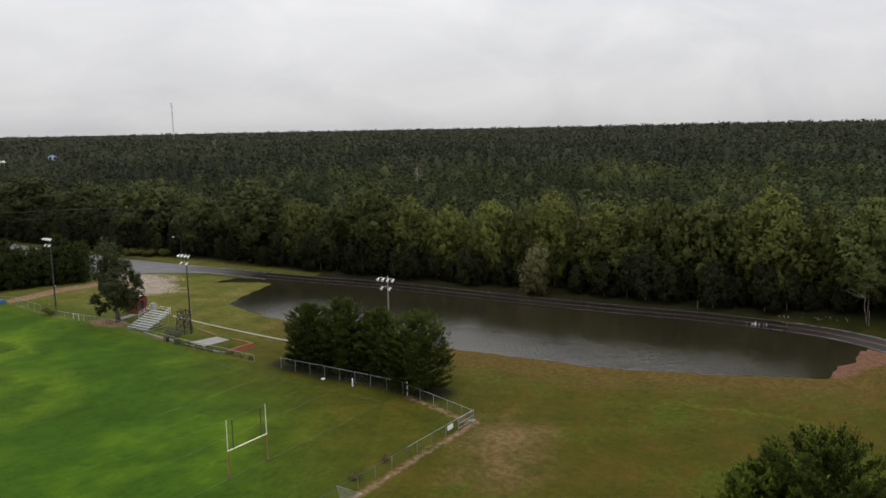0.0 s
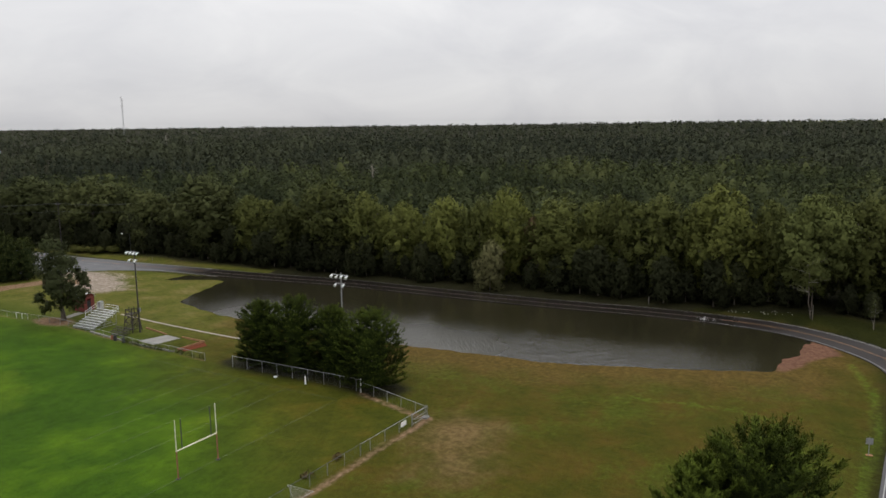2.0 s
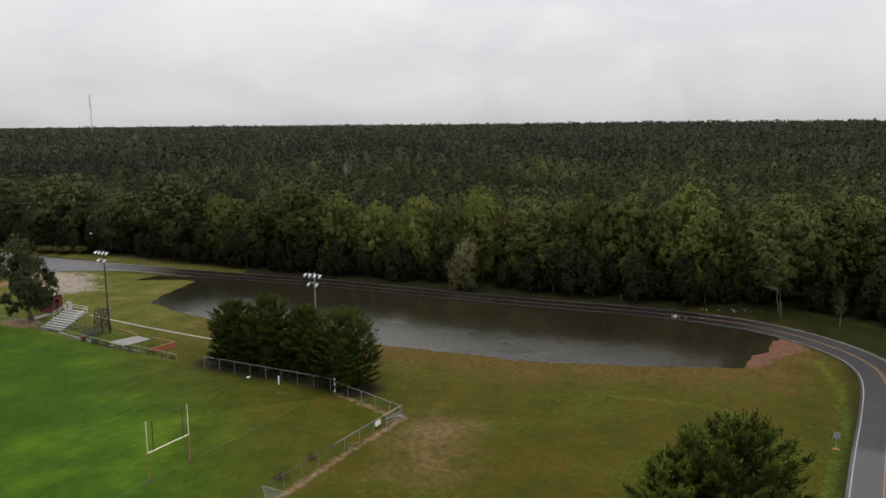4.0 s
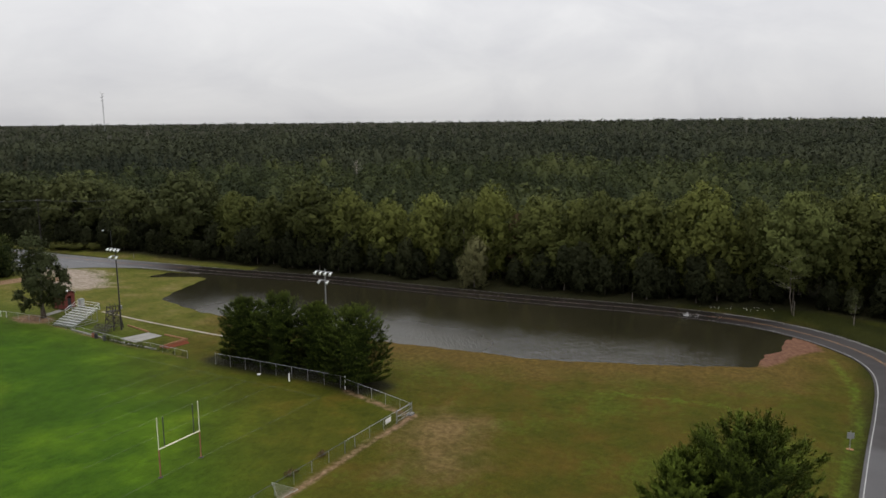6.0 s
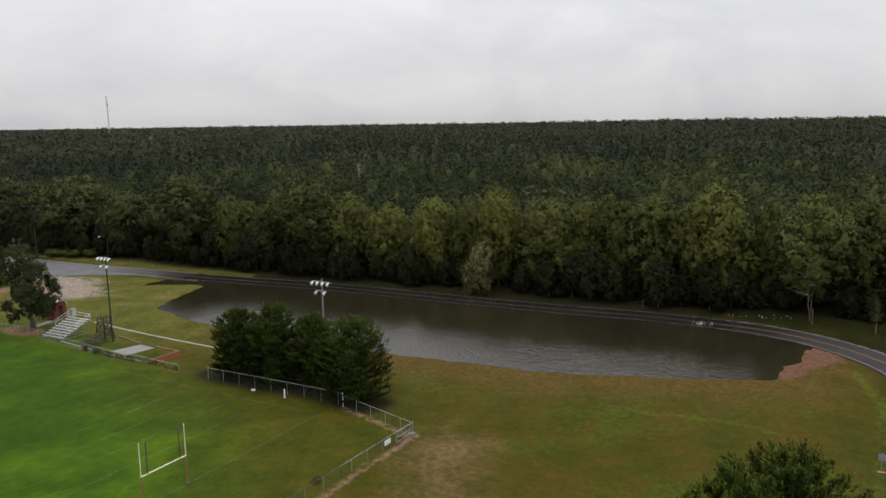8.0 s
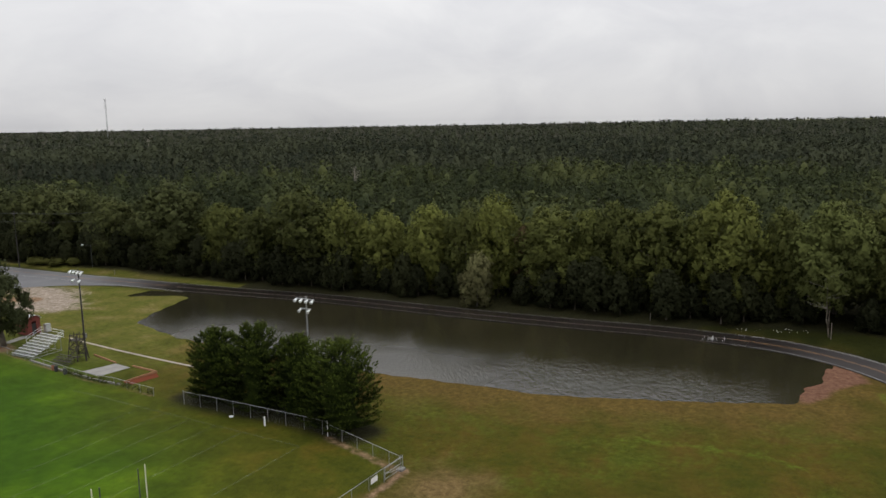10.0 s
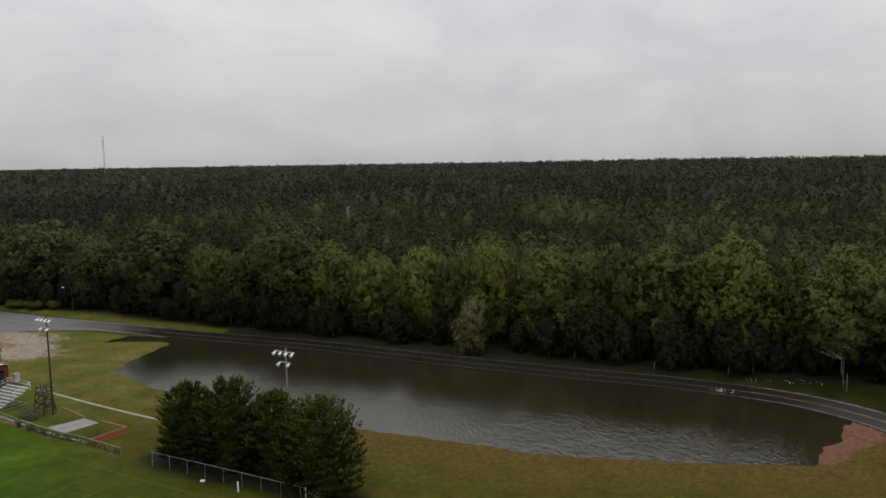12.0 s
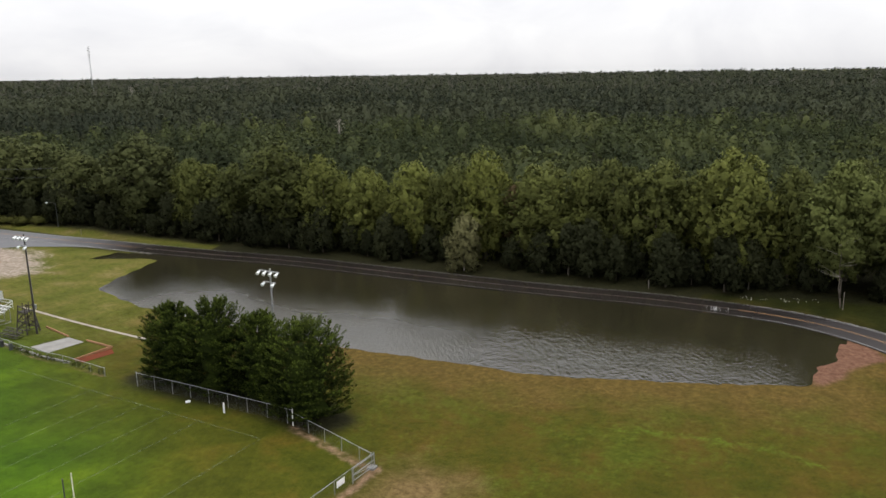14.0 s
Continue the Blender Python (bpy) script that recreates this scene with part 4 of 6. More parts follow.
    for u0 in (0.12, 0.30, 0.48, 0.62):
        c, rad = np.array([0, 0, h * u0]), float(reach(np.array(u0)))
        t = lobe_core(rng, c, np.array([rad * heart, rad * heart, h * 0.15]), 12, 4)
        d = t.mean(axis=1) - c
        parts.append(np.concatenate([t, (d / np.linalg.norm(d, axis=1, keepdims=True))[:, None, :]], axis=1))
    every = np.concatenate(parts)
    # paler new tips; darker inside and low down, shade put into the tint
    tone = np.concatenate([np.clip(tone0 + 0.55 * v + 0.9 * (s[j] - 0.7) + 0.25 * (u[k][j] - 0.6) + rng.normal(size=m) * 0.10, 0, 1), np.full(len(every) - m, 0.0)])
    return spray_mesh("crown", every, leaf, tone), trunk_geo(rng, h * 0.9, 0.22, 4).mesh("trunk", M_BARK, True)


def plant(kind, name, place, turn, scale, label, category, group=""):
    t = thing(name, Matrix.LocRotScale(place, Euler((0, 0, turn)), scale), label, category, group)
    part("crown", kind[0], None, t)
    part("trunk", kind[1], None, t)
    return t


def ground_at(x, y):
    return float(ground_height(np.array([x]), np.array([y]))[0])


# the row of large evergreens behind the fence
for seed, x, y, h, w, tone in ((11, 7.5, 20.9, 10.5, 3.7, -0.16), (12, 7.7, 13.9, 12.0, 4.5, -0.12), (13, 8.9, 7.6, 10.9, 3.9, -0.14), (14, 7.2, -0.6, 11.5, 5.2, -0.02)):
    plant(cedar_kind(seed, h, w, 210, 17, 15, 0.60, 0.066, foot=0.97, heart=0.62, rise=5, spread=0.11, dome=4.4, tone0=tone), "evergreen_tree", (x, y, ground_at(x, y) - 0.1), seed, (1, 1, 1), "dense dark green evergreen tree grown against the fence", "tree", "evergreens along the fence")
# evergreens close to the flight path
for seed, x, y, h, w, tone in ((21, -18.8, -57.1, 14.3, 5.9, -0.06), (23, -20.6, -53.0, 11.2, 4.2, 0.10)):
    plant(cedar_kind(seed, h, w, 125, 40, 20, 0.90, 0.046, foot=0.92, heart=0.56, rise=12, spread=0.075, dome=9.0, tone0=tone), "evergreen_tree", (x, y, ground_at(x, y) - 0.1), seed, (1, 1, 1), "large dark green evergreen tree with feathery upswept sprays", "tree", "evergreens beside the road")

# the oak beside the bleachers
rng_o = np.random.default_rng(31)
oak_low = leafy_crown(rng_o, 12.8, 4.9, bottom=0.16, lobes=30, clumps=17, blades=20, size=0.27, foot=0.70, widest=0.34, lobe=(0.15, 0.27), clump=(0.07, 0.14), core=0.45, inner=22)
oak_top = leafy_crown(rng_o, 6.4, 3.4, bottom=0.0, lobes=18, clumps=9, blades=11, size=0.26, foot=0.6, widest=0.4, lobe=(0.16, 0.28), clump=(0.10, 0.2), core=0)
oak_top[:, :3] += np.array([-1.0, 0.8, 10.4])
OAK = (spray_mesh("crown", np.concatenate([oak_low, oak_top]), leaf_mat("oak_foliage", (0.022, 0.029, 0.012), (0.044, 0.053, 0.022), (0.092, 0.102, 0.044))), trunk_geo(rng_o, 15.8, 0.42).mesh("trunk", M_BARK, True))
plant(OAK, "oak_tree", (9.0, 74.4, 0), 0.4, (1, 1, 1), "tall grey-green oak with a bare forked trunk beside the bleachers", "tree")

# the edge of the woods: full-grown broadleaf trees
DARK_KINDS = [tree_kind(120 + k, 18.0, 6.0, M_LEAF_DARK, M_BARK, lobes=22, clumps=34, blades=13, size=0.32, inner=80, clump=(0.06, 0.13), foot=0.55, widest=0.52) for k in range(3)]
KINDS = [tree_kind(100 + k, 18.0, 6.0, M_LEAF, M_BARK, lobes=24 + k % 3, clumps=38, blades=13, size=0.29, clump=(0.055, 0.12), foot=0.46 + 0.03 * k, widest=0.50 + 0.03 * (k % 4)) for k in range(6)]
# low front row; its leaf colour holds the shade beneath the great crowns
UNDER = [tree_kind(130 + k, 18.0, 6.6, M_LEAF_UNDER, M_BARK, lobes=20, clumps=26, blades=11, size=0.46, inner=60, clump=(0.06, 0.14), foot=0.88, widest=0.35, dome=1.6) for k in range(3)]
GREY = tree_kind(139, 22.5, 7.4, M_LEAF_GREY, M_BARK, 0.12, bottom=0.20, foot=0.55, widest=0.55, lobes=28, clumps=36, blades=15, size=0.34, clump=(0.055, 0.11))
PALE = tree_kind(140, 12.5, 4.4, M_LEAF_PALE, M_PALE_BARK, 0.12, bottom=0.0, lobes=22, clumps=16, blades=14, size=0.27, core=0.6)
rng = np.random.default_rng(7)


def along(line, gap):
    seg = np.linalg.norm(np.diff(line, axis=0), axis=1)
    s = np.concatenate([[0], np.cumsum(seg)])
    d = np.arange(0, s[-1], gap)
    return np.stack([np.interp(d, s, line[:, 0]), np.interp(d, s, line[:, 1])], 1)


# the great crowns that stand out along the road: place, height, half width
# (83, -6.2) and (86, -27) are added to block sky mirrored in the water
for x, y, h, w in ((72.6, 103.7, 22.5, 9.6), (73.2, 85.5, 18.4, 5.9), (73.9, 74.6, 17.2, 5.2), (74.8, 61.2, 22.4, 8.6), (75.8, 49.6, 20.0, 5.8), (76.8, 40.0, 18.2, 5.6), (78.1, 28.0, 19.9, 6.2), (78.9, 19.6, 19.4, 4.8),
                   (80.6, 13.0, 22.4, 5.2), (80.8, 0.7, 19.9, 7.6), (83.0, -6.2, 19.6, 4.6), (82.0, -12.4, 21.6, 5.0), (86.0, -27.0, 20.0, 4.6), (82.6, -20.4, 21.6, 6.8), (84.2, -33.3, 23.4, 7.6), (85.7, -42.4, 21.2, 4.6), (88.5, -59.5, 22.5, 6.4), (92, -51, 22, 6), (88, -70, 21, 7), (79, -76, 19, 6.5), (95, -64, 21, 7), (69.5, 181, 22, 11), (69.0, 214, 23, 12), (70.5, 124, 18, 7), (68.5, 150, 21.5, 9.5), (66, 250, 21, 11), (56, 292, 20, 10), (34, 318, 19, 10)):
    k = KINDS[rng.integers(len(KINDS))] if y < 90 else DARK_KINDS[rng.integers(3)]
    # the heads stand some metres behind the leafy front
    back = Vector((x + 68, y + 59)).normalized() * 3.5
    x, y, h, w = x + back.x, y + back.y, h - 0.3, w * 1.15
    plant(k, "broadleaf_tree", (x, y, ground_at(x, y) - 0.1), rng.uniform(0, 6.28), (w / 6.0, w / 6.0, h / 18.0), "great round-headed broadleaf tree at the edge of the woods", "tree", "trees along the edge of the woods")
plant(GREY, "willow_tree", (84.6, -50.6, ground_at(84.6, -50.6) - 0.1), 1.0, (1, 1, 1), "broad pale grey-green tree at the edge of the woods", "tree")
edge_line = WOODS_EDGE[1:21]
for row, (gap, back, lo, hi) in enumerate(((4.8, 3.6, 0.28, 0.62), (7.6, 14.0, 0.62, 0.88))):
    pts = along(edge_line, gap)
    d = np.gradient(pts, axis=0)
    d /= np.linalg.norm(d, axis=1, keepdims=True)
    for p, t in zip(pts, d):
        q = p + np.array([t[1], -t[0]]) * (back + rng.uniform(-1.2, 1.2)) + rng.uniform(-1.2, 1.2, 2)
        far = 1.0 + 0.18 * (q[1] > 120)
        if math.hypot(q[0] - 84.6, q[1] + 50.6) < 2.5 or math.hypot(q[0] - 75.6, q[1] - 15.4) < 5.5:
            continue
        s = rng.uniform(lo, hi) * far
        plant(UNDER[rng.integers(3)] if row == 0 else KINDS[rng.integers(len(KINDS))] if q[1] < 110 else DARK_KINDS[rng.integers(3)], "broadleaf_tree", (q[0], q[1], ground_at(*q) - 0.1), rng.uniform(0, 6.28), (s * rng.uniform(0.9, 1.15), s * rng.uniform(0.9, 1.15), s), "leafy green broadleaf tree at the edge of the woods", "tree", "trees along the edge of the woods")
plant(tree_kind(141, 18.0, 8.5, M_LEAF_BROWN, M_BARK, bottom=0.12, size=0.45), "russet_tree", (3, 184, -0.1), 0, (1, 1, 1), "broad brown-leaved tree beyond the evergreen row", "tree")
plant(tree_kind(142, 16.5, 3.2, M_LEAF_RUST, M_BARK, bottom=0.3, lobes=16, clumps=18, blades=12, size=0.3), "rusty_tree", (85.5, 9.0, -1.0), 0.5, (1, 1, 1), "thin rust-brown dying tree among green crowns", "tree")
plant(PALE, "pale_tree", (74.6, 15.0, -1.2), 0, (0.95, 0.95, 0.93), "bushy pale tree with grey-yellow dying leaves", "tree")

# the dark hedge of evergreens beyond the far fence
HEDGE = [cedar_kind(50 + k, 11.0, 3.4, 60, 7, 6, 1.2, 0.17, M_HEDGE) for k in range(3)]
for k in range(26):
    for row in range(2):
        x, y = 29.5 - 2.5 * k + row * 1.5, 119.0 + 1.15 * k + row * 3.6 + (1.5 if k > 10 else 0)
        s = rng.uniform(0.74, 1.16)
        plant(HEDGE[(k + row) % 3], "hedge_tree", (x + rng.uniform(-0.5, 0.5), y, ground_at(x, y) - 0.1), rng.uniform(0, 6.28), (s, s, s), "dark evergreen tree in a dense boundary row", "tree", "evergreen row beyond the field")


# ---- the woods behind, too many to count ----
def wood_proto(rng, kind, tiers, clumps, blades, size, shell, h=18.0):
    """One tree of the woods: 0 a round head, 1 a pine tapering to its tip, 2 a tall uneven head."""
    low, wide = ((0.44, 3.6), (0.44, 2.9), (0.42, 3.2))[kind]

    def reach(u):
        return wide * ((1.04 - u) ** 0.75 * min(1.0, 0.65 + 2.0 * u) if kind == 1 else math.sqrt(max(0.03, 1 - (max(0.0, u - 0.3) / 0.74) ** 2)) * min(1.0, 0.7 + u))

    parts = []
    for i in range(tiers):
        u = (i + 0.7) / (tiers + 0.4)
        for j in range(max(2, round(clumps * (1.0 - 0.6 * u)))):
            a = j * 6.283 / max(2, round(clumps * (1.0 - 0.6 * u))) + i * 1.3 + rng.uniform(-0.5, 0.5)
            rr = reach(u) * rng.uniform(0.45, 1.0)
            c = np.array([rr * math.cos(a), rr * math.sin(a), h * (low + (0.96 - low) * u) + rng.uniform(-0.5, 0.5)])
            out = np.array([math.cos(a) * 0.8, math.sin(a) * 0.8, 0.35 + 0.5 * u])
            d = rng.normal(size=(blades, 3)) + out + np.array([0, 0, 0.5])
            d /= np.linalg.norm(d, axis=1, keepdims=True)
            p = c + d * (reach(u) * 0.24 + 0.45) * rng.uniform(0.25, 1.35, (blades, 1))
            tri = sprays(rng, p, d + rng.normal(size=(blades, 3)) * 0.3, size * rng.uniform(0.7, 1.3, blades), 1.8 if kind == 1 else 1.0)
            face = 0.30 * d + 0.6 * out + np.array([0, 0, 0.35 * u]) + rng.normal(size=(blades, 3)) * 0.12
            parts.append(np.concatenate([tri, (face / np.linalg.norm(face, axis=1, keepdims=True))[:, None]], 1))
    # the dense inside of the crown
    seg, ring = shell
    e = np.linspace(0.0, 0.97, ring)
    a = np.arange(seg) * 6.283 / seg
    p = np.array([[(reach(u) * 0.46 * math.cos(t) * f, reach(u) * 0.46 * math.sin(t) * f, h * (low + (0.80 - low) * u)) for t, f in zip(a, rng.uniform(0.72, 1.12, seg))] for u in e])
    tri = []
    for i in range(seg):
        j = (i + 1) % seg
        for k in range(ring - 1):
            tri += [(p[k, i], p[k, j], p[k + 1, i]), (p[k, j], p[k + 1, j], p[k + 1, i])]
        tri.append((p[-1, i], p[-1, j], (0, 0, h * 0.83)))
    tri = np.array(tri)
    d = (tri.mean(axis=1) - np.array([0, 0, h * low * 1.1])) / np.array([wide, wide, h * 0.4])
    parts.append(np.concatenate([tri, (d / np.linalg.norm(d, axis=1, keepdims=True))[:, None]], 1))
    return np.concatenate(parts)


def scatter_woods(name, seed, protos, near, far, gap, grow, label, leaf, vary=1.0):
    """Trees over the view's wedge of woods between two distances from the field's corner."""
    rng = np.random.default_rng(seed)
    eye = np.array([-70.0, -60.0])
    r, pts = near, []
    while r < far:
        g = gap * (r / near) ** grow
        n = int(r * radians(94) / g)
        a = radians(8) + (np.arange(n) + rng.uniform(0, 1, n)) * radians(94) / n
        rr = r + rng.uniform(-0.5, 0.5, n) * g
        pts.append(np.stack([eye[0] + rr * np.sin(a), eye[1] + rr * np.cos(a), np.full(n, g / gap)], 1))
        r += g * 0.85
    pts = np.concatenate(pts)
    x, y = pts[:, 0], pts[:, 1]
    keep = (signed(x, y, WOODS_EDGE) > 13) & (signed(x, y, MEADOW) < 0) & (np.abs(x) < 4500) & (np.abs(y) < 4500)
    pts = pts[keep]
    patch = np.array([1.3 * noise.noise(Vector((px * 0.017, py * 0.017, 3.0))) + 0.9 * noise.noise(Vector((px * 0.0045, py * 0.0045, 7.0))) for px, py, _ in pts])
    low = np.where(signed(pts[:, 0], pts[:, 1], LOW_WOODS) > -5, 0.66, 1.0)
    # young growth, lower and lower, towards the distant pasture
    span = np.hypot(pts[:, 0] + 80, pts[:, 1] + 64)
    bearing = np.degrees(np.arctan2(pts[:, 0] + 80, pts[:, 1] + 64))
    young = (bearing > 6) & (bearing < 22.5) & (span < 905)
    low = np.where(young, np.clip(36 * (1 - span / 905) / 19, 0.12, 1.0), low)
    # the land climbs a little towards the eastern horizon
    low = low * (1 + 0.33 * np.clip((bearing - 66) / 10, 0, 1) * np.clip((span - 1100) / 1200, 0, 1))
    quads, tint = [], []
    for k, (px, py, wide) in enumerate(pts):
        q = protos[rng.integers(len(protos))]
        a = rng.uniform(0, 6.28)
        c, s = math.cos(a), math.sin(a)
        sz = (0.90 + vary * rng.uniform(-0.24, 0.20)) * (1 + 0.28 * vary * patch[k]) * low[k]
        wd = sz * min(wide, 3.2) ** 0.9 * rng.uniform(0.85, 1.35)
        m = np.array([[c * wd, -s * wd, 0], [s * wd, c * wd, 0], [0, 0, sz]])
        moved = q @ m.T + np.array([px, py, -0.7])
        moved[:, 3] = q[:, 3] @ np.array([[c, -s, 0], [s, c, 0], [0, 0, 1]]).T
        quads.append(moved)
        tint.append(np.full(len(q), np.clip(0.42 + 0.9 * patch[k] + rng.normal() * 0.24, 0, 1)))
    me = spray_mesh(name, np.concatenate(quads), leaf, np.concatenate(tint))
    return tagged(new(name, me), label, "woods", kind="stuff")


rng_w = np.random.default_rng(3)
scatter_woods("pine_woods", 1, [wood_proto(rng_w, k, 5, 6, 8, 0.50, (7, 4)) for k in (0, 1, 2, 1, 0, 1, 2, 1)], 150, 400, 5.8, 0.25, "dense green pine woods, crown behind crown", M_WOODS, 1.0)
scatter_woods("distant_woods", 2, [wood_proto(rng_w, k, 3, 4, 4, 0.90, (5, 3)) for k in (0, 1, 2, 1, 0, 1)], 400, 1000, 8.0, 0.55, "dark distant pine woods reaching to the horizon", M_WOODS_FAR, 1.0)
scatter_woods("horizon_woods", 4, [wood_proto(rng_w, k, 2, 3, 2, 1.7, (5, 2)) for k in (0, 1, 2, 0)], 1000, 4300, 18.0, 1.25, "dark woods along the horizon", M_WOODS_FAR, 0.6)

# ---- the playing field ----
def chalk(a, b, wide=0.2):
    a, b = Vector((*a, 0.006)), Vector((*b, 0.006))
    n = Vector((-(b - a).y, (b - a).x, 0)).normalized() * wide / 2
    return tagged(part("field_line", Geo().add([a + n, a - n, b - n, b + n], [(0, 1, 2, 3)]), M_CHALK), "faded white chalk line on the grass", "field line", "field lines", "structure")


chalk((0, -0.06), (0, 42))
for y, far in ((0, -33), (9.144, -30), (13.716, -24), (18.288, -26), (22.86, -20), (27.43, -16)):
    chalk((-0.07, y), (far, y))


def goal(m, label, pads):
    g = thing("goalpost", m, label, "goalpost", "football goalposts")
    half, bar, top = 2.82, 3.12, 6.62
    for s in (-1, 1):
        part("post", Geo().tube((s * half, 0, -0.3), (s * half, 0, bar), 0.075, n=10), M_RUST, g, "rusty brown lower post")
        part("upright", Geo().tube((s * half, 0, bar - 0.06), (s * half, 0, top), 0.056, 0.05, 10), M_CREAM, g)
        part("inner_upright", Geo().tube((s * (half - 0.78), 0, bar), (s * (half - 0.78), 0, top - 0.15), 0.055, n=8), M_DARK_POLE, g, "dark unpainted inner upright")
        if pads:
            part("post_pad", Geo().tube((s * half, 0, 0.02), (s * half, 0, 1.85), 0.24, n=12), M_RED_PAD, g, "red padding round the post")
        else:
            part("collar", Geo().tube((s * half, 0, -0.02), (s * half, 0, 0.06), 0.34, 0.22, 9), M_TIMBER, g, "dark worn earth collar")
    part("crossbar", Geo().tube((-half - 0.06, 0, bar), (half + 0.06, 0, bar), 0.075, n=10), M_CREAM, g)
    return g


goal(pose(-24.38, 0.03, 0), "cream and rust football goalpost on the end line", False)
goal(pose(-24.38, 109.73, 0), "white football goalpost with red pads at the base", True)

# ---- chain-link fences ----
def wire_panel(a, b, h0, h1, mat):
    """One bay of woven wire between two posts, with its strands laid out in metres."""
    a, b = Vector(a), Vector(b)
    me = Geo().add([a + Vector((0, 0, h0)), b + Vector((0, 0, h0)), b + Vector((0, 0, h1)), a + Vector((0, 0, h1))], [(0, 1, 2, 3)]).mesh("wire_panel", mat)
    uv = me.uv_layers.new(name="UVMap")
    n = (b - a).length
    for k, c in enumerate(((0, h0), (n, h0), (n, h1), (0, h1))):
        uv.data[k].uv = c
    return me


def fence(line, height, gap, label, rail=True, rail_mat=None):
    f = thing("chain_link_fence", pose(0, 0, 0), label, "fence", "field fences")
    pts = along(line, gap)
    pts = np.vstack([pts, line[-1:]]) if np.linalg.norm(pts[-1] - line[-1]) > 0.8 else pts
    ps = [Vector((x, y, ground_at(x, y))) for x, y in pts]
    up = Vector((0, 0, height))
    for k, p in enumerate(ps):
        end = k in (0, len(ps) - 1)
        part("post", Geo().tube(p - up * 0.15, p + up * (1.06 if end else 1.0), 0.05 if end else 0.032, n=8), M_GALV, f)
    for p, q in zip(ps, ps[1:]):
        if rail:
            part("top_rail", Geo().tube(p + up, q + up, 0.03, n=6), rail_mat or M_GALV, f)
        part("wire_panel", wire_panel(p + Vector((0, 0, 0.02)), q + Vector((0, 0, 0.02)), 0.0, height - 0.03, M_CHAIN), None, f)
    return f


fence(FENCE_SIDE[:5], 1.78, 2.95, "grey chain-link fence with steel posts along the pitch")
fence(FENCE_SIDE[4:], 1.5, 2.9, "grey chain-link fence with a bright top rail round the corner")
fence(FENCE_END[:2], 1.42, 2.9, "grey chain-link fence across the end of the pitch")
fence(np.array([FENCE_END[1], FENCE_END[2], FENCE_END[3]]), 1.42, 2.9, "chain-link fence with a black rail across the end of the pitch", True, M_DARK_POLE)
fence(FENCE_BACK[:9], 1.15, 3.0, "low sagging chain-link fence in front of the bleachers")
fence(FENCE_BACK[8:], 1.7, 3.2, "chain-link fence round the far end of the pitch")


def corner_gate():
    g = thing("corner_gate", pose(0.45, -13.9, 0.05, 0, 0, 179), "braced chain-link gate frame at the corner of the fence", "gate")
    for z in (0.2, 0.8, 1.45):
        part("rail", Geo().tube((-0.1, 0.25, z), (3.4, 0.2, z), 0.035, n=8), M_GALV, g)
    for x in (-0.1, 3.4):
        part("post", Geo().tube((x, 0.22, -0.3), (x, 0.22, 1.6), 0.05, n=8), M_GALV, g)
    part("brace", Geo().tube((0, 0.23, 0.2), (3.3, 0.21, 0.8), 0.03, n=8), M_GALV, g)
    part("wire_panel", wire_panel((0, 0.23, 0), (3.4, 0.21, 0), 0.2, 1.45, M_CHAIN), None, g)
    part("footing", Geo().box((0.1, 0.1, 0.0), (0.9, 0.8, 0.3), None, 0.1), M_CONCRETE, g, "rough pale concrete footing")


corner_gate()


def board(name, m, w, h, label, category, mat, t=0.03):
    b = thing(name, m, label, category)
    part("panel", Geo().box((0, 0, h / 2), (w, t, h), None, 0.008), mat, b)
    for s in (-1, 1):
        part("strap", Geo().box((s * w * 0.42, t * 0.8, h / 2), (0.05, 0.02, h * 1.02)), M_GALV, b)
    return b


board("fence_sign", pose(-4.6, -13.93, 0.66, 0, 0, 0), 1.2, 0.6, "blank white sign board wired to the fence", "sign", M_WHITE)
board("fence_sign", pose(-3.2, 116.9, 0.9, 0, 0, -17), 1.7, 0.75, "blank white sign board wired to the far fence", "sign", M_WHITE)


def soccer_goal(m, label, w, h, d):
    g = thing("soccer_goal", m, label, "goal", "small goals")
    for s in (-1, 1):
        x = s * w / 2
        part("post", Geo().tube((x, 0, -0.05), (x, 0, h), 0.06, n=8), M_WHITE, g)
        part("stay", Geo().tube((x, d * 0.35, h), (x, d, 0.05), 0.03, n=6).tube((x, 0, h), (x, d * 0.35, h), 0.03, n=6), M_WHITE, g)
        part("side_net", wire_panel((x, 0, 0), (x, d * 0.8, 0), 0.05, h * 0.92, M_NET), None, g)
    part("crossbar", Geo().tube((-w / 2, 0, h), (w / 2, 0, h), 0.06, n=8), M_WHITE, g)
    part("ground_bar", Geo().tube((-w / 2, d, 0.05), (w / 2, d, 0.05), 0.04, n=8), M_WHITE, g)
    net = wire_panel((-w / 2, d * 0.9, 0), (w / 2, d * 0.9, 0), 0.05, h * 0.95, M_NET)
    part("back_net", net, None, g)
    return g


soccer_goal(pose(-18.4, 122.6, 0, 0, 0, 172), "white soccer goal frame with a net behind the far fence", 7.3, 2.3, 1.8)
net = thing("net_screen", pose(0, 0, 0), "torn pale net screen leaning on the end fence", "net")
a_, b_, c_ = Vector((-25.4, -13.9, 1.95)), Vector((-25.0, -14.3, 0.02)), Vector((-22.4, -14.6, 0.05))
for p_, q_ in ((a_, b_), (b_, c_), (c_, a_)):
    part("frame_tube", Geo().tube(p_, q_, 0.014, n=6), M_ALU, net)
net_me = Geo().add([a_, b_, c_], [(0, 1, 2)]).mesh("netting", M_NET)
net_uv = net_me.uv_layers.new(name="UVMap")
